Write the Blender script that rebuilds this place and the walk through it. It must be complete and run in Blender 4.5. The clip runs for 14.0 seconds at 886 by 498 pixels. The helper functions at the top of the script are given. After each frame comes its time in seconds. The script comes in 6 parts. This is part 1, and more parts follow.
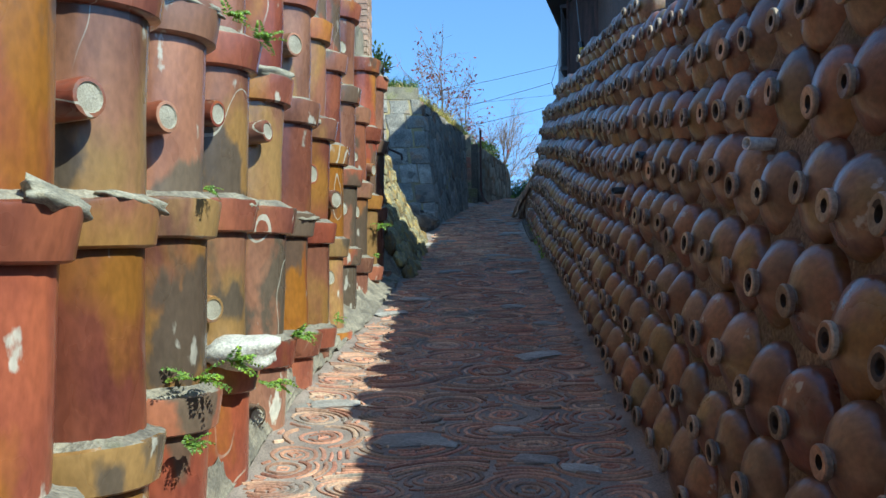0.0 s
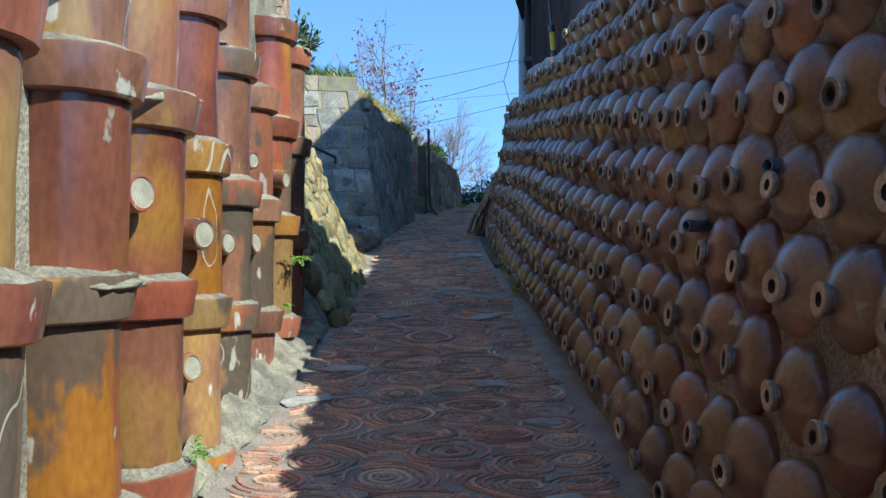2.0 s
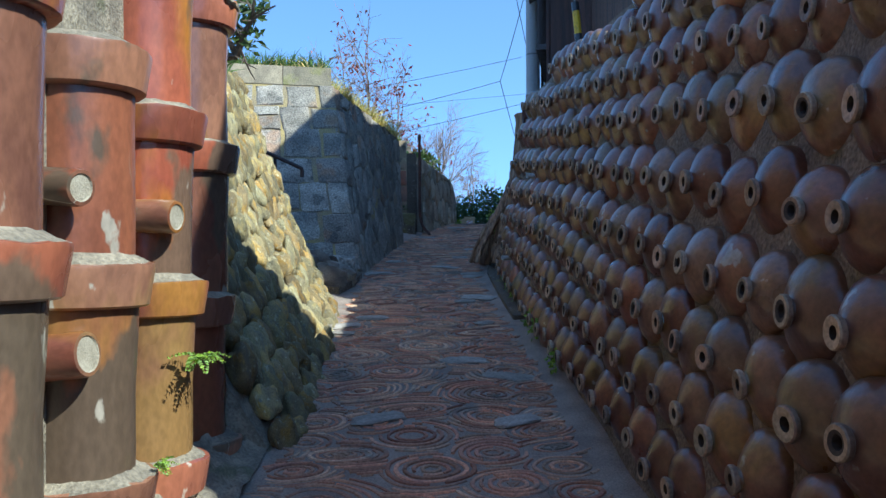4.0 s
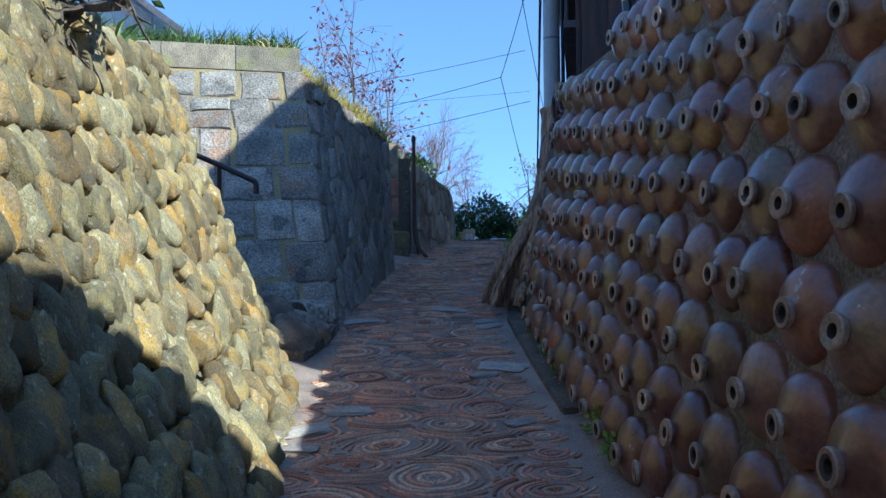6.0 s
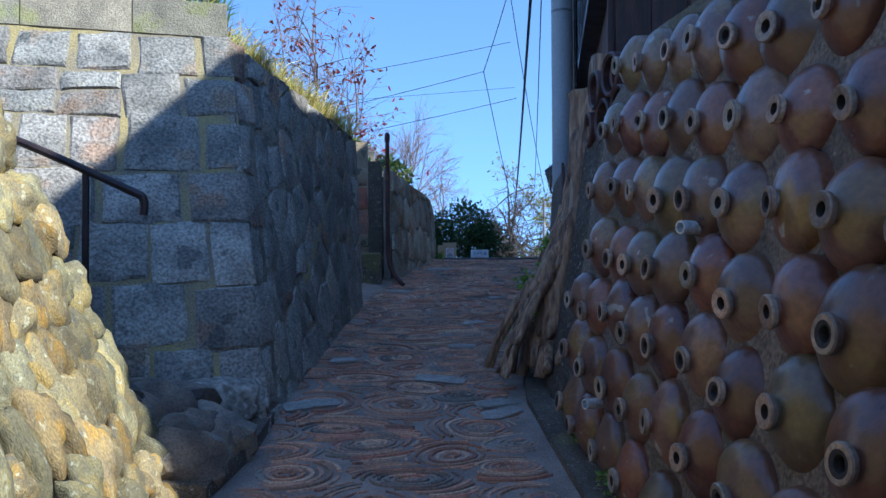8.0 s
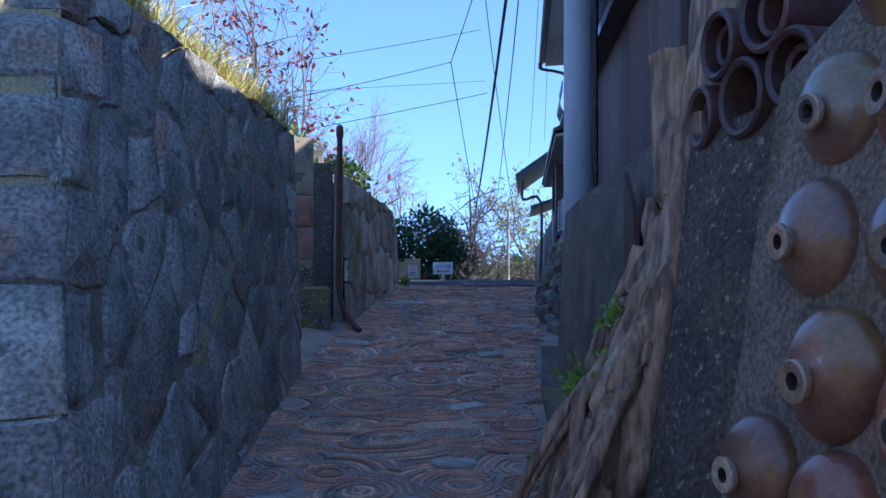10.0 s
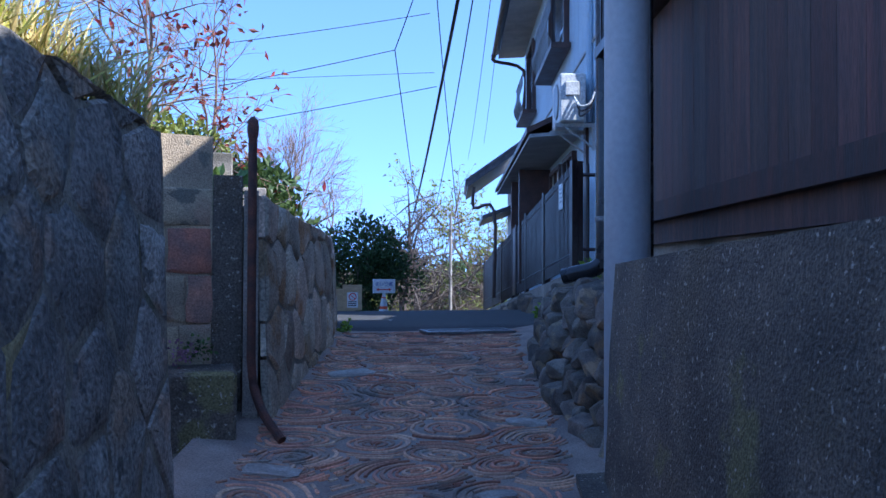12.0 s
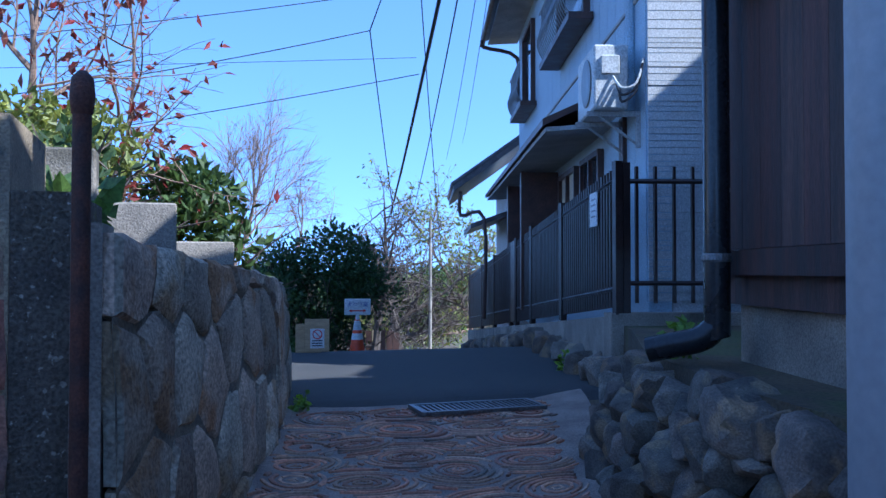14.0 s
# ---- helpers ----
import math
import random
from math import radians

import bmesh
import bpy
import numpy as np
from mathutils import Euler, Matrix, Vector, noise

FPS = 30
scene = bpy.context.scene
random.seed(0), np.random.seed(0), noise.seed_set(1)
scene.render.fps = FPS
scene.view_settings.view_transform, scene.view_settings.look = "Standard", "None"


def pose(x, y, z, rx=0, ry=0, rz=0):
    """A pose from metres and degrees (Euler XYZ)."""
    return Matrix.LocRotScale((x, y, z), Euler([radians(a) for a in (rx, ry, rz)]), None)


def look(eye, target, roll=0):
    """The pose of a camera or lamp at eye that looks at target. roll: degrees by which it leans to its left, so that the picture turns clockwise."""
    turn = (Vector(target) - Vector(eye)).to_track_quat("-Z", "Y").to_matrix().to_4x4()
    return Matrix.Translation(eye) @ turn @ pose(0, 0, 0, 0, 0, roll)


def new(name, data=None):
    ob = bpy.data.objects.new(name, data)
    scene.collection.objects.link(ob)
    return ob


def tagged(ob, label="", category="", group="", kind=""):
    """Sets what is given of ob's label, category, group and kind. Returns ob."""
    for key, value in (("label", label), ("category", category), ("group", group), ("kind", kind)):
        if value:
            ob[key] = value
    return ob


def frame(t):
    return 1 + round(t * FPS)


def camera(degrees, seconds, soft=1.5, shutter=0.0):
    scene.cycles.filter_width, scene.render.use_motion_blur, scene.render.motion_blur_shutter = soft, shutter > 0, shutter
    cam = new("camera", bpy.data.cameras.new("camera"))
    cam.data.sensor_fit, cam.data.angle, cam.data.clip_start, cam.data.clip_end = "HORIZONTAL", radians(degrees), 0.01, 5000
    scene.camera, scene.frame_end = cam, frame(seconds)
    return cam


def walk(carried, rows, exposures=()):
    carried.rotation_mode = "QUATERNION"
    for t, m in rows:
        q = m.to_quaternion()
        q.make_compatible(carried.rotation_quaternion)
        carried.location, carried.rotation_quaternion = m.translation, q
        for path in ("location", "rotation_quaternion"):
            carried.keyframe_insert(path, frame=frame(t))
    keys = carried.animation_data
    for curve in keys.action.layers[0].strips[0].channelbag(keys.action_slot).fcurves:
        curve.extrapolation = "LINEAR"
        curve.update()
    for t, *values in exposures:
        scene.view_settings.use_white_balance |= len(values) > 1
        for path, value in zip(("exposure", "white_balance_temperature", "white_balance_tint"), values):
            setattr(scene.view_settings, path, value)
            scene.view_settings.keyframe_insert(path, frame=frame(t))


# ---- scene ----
cam = camera(54.1, 14.0)
METRES, EYE, TILT, LEAN, TURN = 19.0, 1.6, 0.5, 0.4, 0.0
ROWS = [
    (0.0, 0.0, 0.0, 0.0, 0.0, 0.0, 0.0),
    (0.5, -0.0016, 0.0347, 0.0005, -1.2, 0.27, -0.02),
    (1.0, -0.0018, 0.0697, 0.0049, -2.32, 0.15, -0.16),
    (1.5, -0.0023, 0.1066, 0.0107, -3.42, 0.09, -0.28),
    (2.0, -0.0006, 0.1459, 0.0164, -3.86, 0.19, -0.27),
    (2.5, -0.0003, 0.1843, 0.0203, -4.31, 0.49, -0.24),
    (3.0, 0.0016, 0.2211, 0.0255, -4.37, 0.49, -0.18),
    (5.5, 0.0047, 0.4043, 0.0501, -5.36, 0.82, -0.03),
    (6.0, 0.0077, 0.4382, 0.0551, -5.35, 0.77, 0.05),
    (6.5, 0.0102, 0.4724, 0.059, -5.48, 0.87, 0.02),
    (7.0, 0.0117, 0.5056, 0.0633, -5.86, 0.89, -0.02),
    (7.5, 0.0129, 0.5403, 0.0675, -6.48, 0.92, -0.02),
    (8.0, 0.0145, 0.5744, 0.0714, -7.24, 0.95, -0.1),
    (10.5, 0.0268, 0.7473, 0.0937, -11.4, 1.01, -0.57),
    (11.0, 0.0301, 0.7827, 0.0985, -12.63, 1.01, -0.38),
    (11.5, 0.0331, 0.8173, 0.1037, -13.85, 1.04, -0.61),
    (12.0, 0.0371, 0.8526, 0.11, -14.9, 1.02, -0.73),
    (12.5, 0.0431, 0.8865, 0.1149, -15.53, 1.05, -0.5),
    (13.0, 0.0492, 0.9193, 0.1191, -15.94, 1.09, -0.47),
    (13.5, 0.0557, 0.9516, 0.1237, -16.25, 1.02, -0.58),
    (14.0, 0.0634, 0.9876, 0.1265, -16.62, 1.07, -0.58),
]
walk(cam, [(t, pose(0, 0, EYE, TILT, LEAN, TURN) @ pose(METRES * x, METRES * y, METRES * z, 90 + pitch, roll, yaw)) for t, x, y, z, yaw, pitch, roll in ROWS],
     [(0.0, 1.16, 5450, -9), (3.0, 1.3, 5450, -5), (6.5, 1.21, 5200, 1), (8.0, 1.25, 5200, 4), (11.0, 1.64, 5100, 14), (12.5, 1.6, 5000, 13), (14.0, 1.42, 4800, 10)])

# ---- world and sun ----
SUN = Vector((1.0, -0.8, 1.15)).normalized()
world = bpy.data.worlds.new("sky")
scene.world = world
world.use_nodes = True
wn = world.node_tree
sky = wn.nodes.new("ShaderNodeTexSky")
sky.sky_type = "NISHITA"
sky.sun_disc = False
sky.air_density, sky.dust_density, sky.ozone_density, sky.altitude = 1.0, 0.0, 2.1, 2500
sky.sun_elevation = math.asin(SUN.z)
sky.sun_rotation = math.atan2(SUN.x, SUN.y)
# clear dry air: the pale band is kept low, so the blue reaches nearly to the horizon
sky_co = wn.nodes.new("ShaderNodeTexCoord")
sky_lift = wn.nodes.new("ShaderNodeVectorMath")
sky_lift.operation = "ADD"
sky_lift.inputs[1].default_value = (0, 0, 0.2)
sky_unit = wn.nodes.new("ShaderNodeVectorMath")
sky_unit.operation = "NORMALIZE"
wn.links.new(sky_co.outputs["Generated"], sky_lift.inputs[0])
wn.links.new(sky_lift.outputs[0], sky_unit.inputs[0])
wn.links.new(sky_unit.outputs[0], sky.inputs["Vector"])
wn.links.new(sky.outputs[0], wn.nodes["Background"].inputs[0])
wn.nodes["Background"].inputs[1].default_value = 0.15
sun = new("sun", bpy.data.lights.new("sun", "SUN"))
sun.data.energy, sun.data.angle, sun.data.color = 3.1, radians(0.6), (1.0, 0.93, 0.82)
sun.matrix_world = look(SUN * 60, (0, 0, 0))


# ---- materials ----
def mat(name, base, dark=None, rough=0.8, scale=6.0, fine=60.0, bump=0.3, var=0.0, metal=0.0, third=None, third_at=0.62, spec=0.5, rough_var=0.1, grain=(1, 1, 1), sheen=0.0, fine_mix=0.55, flecks=None, veins=None):
    """Two-scale noise between base and dark, an optional third tint in patches, variation from piece to piece, bump."""
    m = bpy.data.materials.new(name)
    m.use_nodes = True
    nt = m.node_tree
    n, l = nt.nodes, nt.links
    b = n["Principled BSDF"]
    co = n.new("ShaderNodeTexCoord")
    oi = n.new("ShaderNodeObjectInfo")
    mp = n.new("ShaderNodeMapping")
    mp.inputs["Scale"].default_value = grain
    add = n.new("ShaderNodeVectorMath")
    add.operation = "ADD"
    rnd = n.new("ShaderNodeVectorMath")
    rnd.operation = "SCALE"
    rnd.inputs[0].default_value = (37.0, 11.0, 23.0)
    l.new(oi.outputs["Random"], rnd.inputs["Scale"])
    l.new(co.outputs["Object"], mp.inputs[0])
    l.new(mp.outputs[0], add.inputs[0])
    l.new(rnd.outputs[0], add.inputs[1])

    def noi(s, d=4.0):
        t = n.new("ShaderNodeTexNoise")
        t.inputs["Scale"].default_value, t.inputs["Detail"].default_value = s, d
        l.new(add.outputs[0], t.inputs["Vector"])
        return t

    big, small = noi(scale), noi(fine, 3.0)
    dark = dark or tuple(c * 0.55 for c in base)
    ramp = n.new("ShaderNodeValToRGB")
    ramp.color_ramp.elements[0].position, ramp.color_ramp.elements[1].position = 0.36, 0.64
    ramp.color_ramp.elements[0].color, ramp.color_ramp.elements[1].color = (*dark, 1), (*base, 1)
    l.new(big.outputs[0], ramp.inputs[0])
    col = ramp.outputs[0]

    def mix(fac, a, bb, mode="MIX"):
        x = n.new("ShaderNodeMix")
        x.data_type, x.blend_type = "RGBA", mode
        for sock, v in ((x.inputs[0], fac), (x.inputs[6], a), (x.inputs[7], bb)):
            if isinstance(v, (int, float)):
                sock.default_value = v
            elif isinstance(v, tuple):
                sock.default_value = (*v, 1)
            else:
                l.new(v, sock)
        return x.outputs[2]

    def rng(src, a, bb, c=0.0, d=1.0):
        r = n.new("ShaderNodeMapRange")
        for i, v in enumerate((a, bb, c, d)):
            r.inputs[i + 1].default_value = v
        l.new(src, r.inputs[0])
        return r.outputs[0]

    if third:
        p = noi(scale * 0.63, 5.0)
        col = mix(rng(p.outputs[0], third_at - 0.04, third_at + 0.04), col, third)
    if flecks:
        for tint, size, level in flecks:
            fl = noi(size, 6.0)
            col = mix(rng(fl.outputs[0], level, level + 0.03), col, tint)
    if veins:
        vn, mask = noi(1.5, 2.5), noi(1.1, 2.0)
        cmp = n.new("ShaderNodeMath")
        cmp.operation = "COMPARE"
        cmp.inputs[1].default_value, cmp.inputs[2].default_value = 0.5, 0.0022
        l.new(vn.outputs[0], cmp.inputs[0])
        mul = n.new("ShaderNodeMath")
        mul.operation = "MULTIPLY"
        l.new(cmp.outputs[0], mul.inputs[0])
        l.new(rng(mask.outputs[0], 0.52, 0.56), mul.inputs[1])
        col = mix(mul.outputs[0], col, veins)
    col = mix(fine_mix, col, rng(small.outputs[0], 0.32, 0.68, 0.38, 1.34), "MULTIPLY")
    if var:
        geo = n.new("ShaderNodeNewGeometry")
        sm = n.new("ShaderNodeMath")
        sm.operation = "ADD"
        l.new(oi.outputs["Random"], sm.inputs[0])
        l.new(geo.outputs["Random Per Island"], sm.inputs[1])
        fr = n.new("ShaderNodeMath")
        fr.operation = "FRACT"
        l.new(sm.outputs[0], fr.inputs[0])
        hs = n.new("ShaderNodeHueSaturation")
        l.new(col, hs.inputs["Color"])
        l.new(rng(fr.outputs[0], 0, 1, 1 - var, 1 + var), hs.inputs["Value"])
        w = n.new("ShaderNodeMath")
        w.operation = "MULTIPLY_ADD"
        w.inputs[1].default_value, w.inputs[2].default_value = 7.31, 0.0
        l.new(fr.outputs[0], w.inputs[0])
        w2 = n.new("ShaderNodeMath")
        w2.operation = "FRACT"
        l.new(w.outputs[0], w2.inputs[0])
        l.new(rng(w2.outputs[0], 0, 1, 0.5 - var * 0.03, 0.5 + var * 0.045), hs.inputs["Hue"])
        l.new(rng(w2.outputs[0], 0, 1, 1 + var * 0.15, 1 - var * 0.5), hs.inputs["Saturation"])
        col = hs.outputs[0]
    l.new(col, b.inputs["Base Color"])
    l.new(rng(big.outputs[0], 0.3, 0.7, rough - rough_var, min(1, rough + rough_var)), b.inputs["Roughness"])
    b.inputs["Metallic"].default_value = metal
    b.inputs["Specular IOR Level"].default_value = spec
    if sheen:
        b.inputs["Coat Weight"].default_value, b.inputs["Coat Roughness"].default_value = sheen, 0.22
    if bump:
        bp = n.new("ShaderNodeBump")
        bp.inputs["Strength"].default_value, bp.inputs["Distance"].default_value = bump, 0.01
        sumb = n.new("ShaderNodeMath")
        sumb.operation = "MULTIPLY_ADD"
        sumb.inputs[1].default_value = 0.7
        l.new(small.outputs[0], sumb.inputs[0])
        l.new(big.outputs[0], sumb.inputs[2])
        l.new(sumb.outputs[0], bp.inputs["Height"])
        l.new(bp.outputs[0], b.inputs["Normal"])
    return m


# ---- shape helpers ----
def bm_from(verts, faces):
    bm = bmesh.new()
    vs = [bm.verts.new(v) for v in verts]
    for f in faces:
        try:
            bm.faces.new([vs[i] for i in f])
        except ValueError:
            pass
    return bm


def part(name, bm, material, parent=None, label="", smooth=False, kind="", m=None):
    me = bpy.data.meshes.new(name)
    bmesh.ops.recalc_face_normals(bm, faces=bm.faces)
    bm.to_mesh(me)
    bm.free()
    me.materials.append(material)
    if smooth:
        me.polygons.foreach_set("use_smooth", [True] * len(me.polygons))
        if smooth != "all":
            me.set_sharp_from_angle(angle=radians(32))
    ob = new(name, me)
    ob.parent = parent
    if m is not None:
        ob.matrix_basis = m
    if label:
        ob["label"] = label
    if kind:
        ob["kind"] = kind
    return ob


def share(name, ob, parent, m):
    o = new(name, ob.data)
    o.parent = parent
    o.matrix_basis = m
    return o


def thing(name, m, label, category, group="", kind=""):
    return_ob = new(name)
    return_ob.empty_display_size = 0.1
    return_ob.matrix_basis = m
    return tagged(return_ob, label, category, group, kind)


def revolve(profile, seg=16, close=False):
    """A turned body about z from (radius, height) pairs; the ends are capped."""
    verts, faces = [], []
    for r, z in profile:
        for i in range(seg):
            a = 2 * math.pi * i / seg
            verts.append((r * math.cos(a), r * math.sin(a), z))
    n = len(profile)
    for j in range(n - 1):
        for i in range(seg):
            k = (i + 1) % seg
            faces.append((j * seg + i, j * seg + k, (j + 1) * seg + k, (j + 1) * seg + i))
    if close:
        for i in range(seg):
            k = (i + 1) % seg
            faces.append(((n - 1) * seg + i, (n - 1) * seg + k, k, i))
    else:
        faces.append(tuple(range(seg))[::-1])
        faces.append(tuple((n - 1) * seg + i for i in range(seg)))
    return bm_from(verts, faces)


def box(x0, y0, z0, x1, y1, z1, bevel=0.0):
    bm = bmesh.new()
    bmesh.ops.create_cube(bm, size=1)
    for v in bm.verts:
        v.co = Vector((x0 + (v.co.x + 0.5) * (x1 - x0), y0 + (v.co.y + 0.5) * (y1 - y0), z0 + (v.co.z + 0.5) * (z1 - z0)))
    if bevel:
        bmesh.ops.bevel(bm, geom=bm.edges[:], offset=bevel, segments=1, affect="EDGES")
    return bm


def prism(pts, z0, z1):
    """An upright solid over a plan polygon; z0, z1 numbers or functions of (x, y)."""
    n = len(pts)
    lo = z0 if callable(z0) else (lambda x, y: z0)
    hi = z1 if callable(z1) else (lambda x, y: z1)
    verts = [(x, y, lo(x, y)) for x, y in pts] + [(x, y, hi(x, y)) for x, y in pts]
    faces = [tuple(range(n))[::-1], tuple(range(n, 2 * n))] + [(i, (i + 1) % n, n + (i + 1) % n, n + i) for i in range(n)]
    return bm_from(verts, faces)


def join(a, b):
    off = {v: a.verts.new(v.co) for v in b.verts}
    for f in b.faces:
        a.faces.new([off[v] for v in f.verts])
    b.free()
    return a


def tube(points, r, seg=8, r_end=None, caps=True):
    """A round tube along points, tapering from r to r_end."""
    pts = [Vector(p) for p in points]
    n = len(pts)
    r_end = r if r_end is None else r_end
    verts, faces = [], []
    up = Vector((0, 0, 1))
    for i, p in enumerate(pts):
        d = (pts[min(i + 1, n - 1)] - pts[max(i - 1, 0)]).normalized()
        a = d.cross(up if abs(d.z) < 0.95 else Vector((1, 0, 0))).normalized()
        b = d.cross(a)
        rr = r + (r_end - r) * i / max(1, n - 1)
        for k in range(seg):
            t = 2 * math.pi * k / seg
            verts.append(p + a * (rr * math.cos(t)) + b * (rr * math.sin(t)))
    for i in range(n - 1):
        for k in range(seg):
            k2 = (k + 1) % seg
            faces.append((i * seg + k, i * seg + k2, (i + 1) * seg + k2, (i + 1) * seg + k))
    if caps:
        faces += [tuple(range(seg)), tuple((n - 1) * seg + k for k in range(seg))]
    return bm_from(verts, faces)


def smooth_path(points, steps=4):
    pts = [Vector(p) for p in points]
    out = []
    for i in range(len(pts) - 1):
        p0, p1, p2, p3 = pts[max(i - 1, 0)], pts[i], pts[i + 1], pts[min(i + 2, len(pts) - 1)]
        for s in range(steps):
            t = s / steps
            out.append(0.5 * ((2 * p1) + (p2 - p0) * t + (2 * p0 - 5 * p1 + 4 * p2 - p3) * t * t + (3 * p1 - p0 - 3 * p2 + p3) * t ** 3))
    return out + [pts[-1]]


def rock(rng, sx, sy, sz, sub=2, rough=0.22, boxy=0.0):
    """A worn stone about the origin with half sizes sx, sy, sz; boxy: 0 round to 1 squared."""
    bm = bmesh.new()
    bmesh.ops.create_icosphere(bm, subdivisions=sub, radius=1)
    off = Vector((rng.uniform(0, 50), rng.uniform(0, 50), rng.uniform(0, 50)))
    for v in bm.verts:
        c = v.co.copy()
        if boxy:
            m = max(abs(c.x), abs(c.y), abs(c.z))
            c = c.lerp(c / m, boxy)
        c *= 1 + rough * noise.noise(v.co * 1.3 + off) + rough * 0.4 * noise.noise(v.co * 3.1 + off)
        v.co = Vector((c.x * sx, c.y * sy, c.z * sz))
    return bm


def curve_at(table, y):
    """Straight-line interpolation in a table of (y, value)."""
    if y <= table[0][0]:
        return table[0][1]
    for (a, va), (b, vb) in zip(table, table[1:]):
        if y <= b:
            return va + (vb - va) * (y - a) / (b - a)
    return table[-1][1]


# ---- materials of the place ----
M_MORTAR = mat("mortar", (0.34, 0.29, 0.21), (0.17, 0.145, 0.11), 0.95, 6, 60, 1.4, third=(0.16, 0.15, 0.09), third_at=0.66)
M_PATH_MORTAR = mat("path_mortar", (0.38, 0.3, 0.24), (0.24, 0.185, 0.15), 0.9, 4, 110, 0.8, third=(0.3, 0.27, 0.23), third_at=0.64)
M_CLAY = mat("fired_clay_ring", (0.58, 0.3, 0.17), (0.4, 0.2, 0.125), 0.75, 5, 70, 0.4, var=0.4, third=(0.26, 0.2, 0.15), third_at=0.62)
M_PIPE = mat("glazed_pipe", (0.345, 0.115, 0.052), (0.165, 0.055, 0.036), 0.3, 2.6, 45, 0.15, fine_mix=0.3, flecks=[((0.13, 0.085, 0.055), 2.1, 0.57), ((0.45, 0.39, 0.31), 7.0, 0.665)], var=0.3, third=(0.33, 0.15, 0.03), third_at=0.57, grain=(1, 1, 0.5), rough_var=0.12, veins=(0.46, 0.4, 0.31))
M_PIPE_DARK = mat("dark_pipe", (0.13, 0.06, 0.045), (0.07, 0.035, 0.03), 0.5, 4, 45, 0.2, var=0.25)
M_PIPE_END = mat("pipe_end_cement", (0.42, 0.37, 0.28), (0.3, 0.26, 0.19), 0.95, 12, 150, 0.6, fine_mix=0.35)
M_JAR = mat("jar_glaze", (0.235, 0.1, 0.046), (0.13, 0.06, 0.042), 0.36, 5, 50, 0.25, var=0.32, third=(0.2, 0.112, 0.035), third_at=0.58, rough_var=0.12, fine_mix=0.4, flecks=[((0.34, 0.3, 0.25), 10.0, 0.67)], sheen=0.5)
M_JAR_RIM = mat("jar_rim", (0.4, 0.28, 0.18), (0.24, 0.165, 0.11), 0.55, 8, 80, 0.2, var=0.45)
M_JAR_HOLE = mat("jar_inside", (0.06, 0.048, 0.04), None, 0.9, 8, 80, 0.0)
M_JARWALL = mat("earthen_mortar", (0.25, 0.195, 0.145), (0.15, 0.118, 0.09), 0.95, 4, 60, 1.4, third=(0.14, 0.115, 0.065), third_at=0.6, fine_mix=0.8, flecks=[((0.3, 0.26, 0.2), 20.0, 0.66)])
M_COBBLE = mat("cobblestone", (0.33, 0.25, 0.105), (0.2, 0.16, 0.085), 0.9, 1.4, 13, 0.9, var=0.42, third=(0.36, 0.24, 0.065), third_at=0.58, fine_mix=0.6, flecks=[((0.42, 0.37, 0.22), 3.0, 0.62), ((0.19, 0.17, 0.12), 2.2, 0.65)])
M_GRANITE = mat("granite", (0.41, 0.36, 0.295), (0.22, 0.195, 0.16), 0.9, 4, 55, 1.8, var=0.3, third=(0.36, 0.25, 0.165), third_at=0.6, fine_mix=0.85, flecks=[((0.17, 0.155, 0.13), 6.0, 0.62)])
M_ROCK = mat("bank_rock", (0.24, 0.195, 0.15), (0.11, 0.09, 0.072), 0.9, 1.2, 14, 0.8, var=0.35, third=(0.3, 0.21, 0.12), third_at=0.6)
M_RUBBLE = mat("brown_rubble", (0.55, 0.44, 0.31), (0.36, 0.285, 0.205), 0.9, 5, 60, 1.4, var=0.35, third=(0.36, 0.22, 0.11), third_at=0.58, fine_mix=0.7)
M_MORTAR_MOSS = mat("lichened_mortar", (0.4, 0.31, 0.13), (0.24, 0.2, 0.15), 0.95, 2.2, 90, 0.9)
M_PAVE = mat("flat_paving_stone", (0.44, 0.39, 0.33), (0.3, 0.26, 0.22), 0.9, 1.2, 8, 0.15, var=0.25)
M_SMEAR = mat("smeared_mortar", (0.37, 0.32, 0.23), (0.23, 0.2, 0.14), 0.95, 1.2, 9, 0.3, var=0.2)
M_CONCRETE = mat("concrete", (0.41, 0.35, 0.275), (0.24, 0.205, 0.165), 0.95, 2.5, 100, 0.8, third=(0.14, 0.12, 0.09), third_at=0.63)
M_COPING = mat("lichened_coping", (0.44, 0.37, 0.25), (0.27, 0.23, 0.16), 0.95, 5, 90, 1.0, var=0.15, third=(0.36, 0.33, 0.14), third_at=0.6)
M_PIER = mat("patched_concrete", (0.55, 0.42, 0.26), (0.32, 0.245, 0.16), 0.95, 3.5, 110, 1.3, third=(0.42, 0.26, 0.17), third_at=0.6, fine_mix=0.55, flecks=[((0.2, 0.17, 0.12), 5.0, 0.63)])
M_CEMENT_WHITE = mat("white_cement", (0.72, 0.67, 0.57), (0.55, 0.5, 0.42), 0.9, 12, 80, 0.6)
M_AGG = mat("aggregate_concrete", (0.19, 0.15, 0.11), (0.1, 0.08, 0.06), 0.95, 3, 85, 1.6, third=(0.14, 0.11, 0.075), third_at=0.6, fine_mix=0.8, flecks=[((0.2, 0.17, 0.075), 1.6, 0.6), ((0.4, 0.34, 0.27), 42.0, 0.63)])
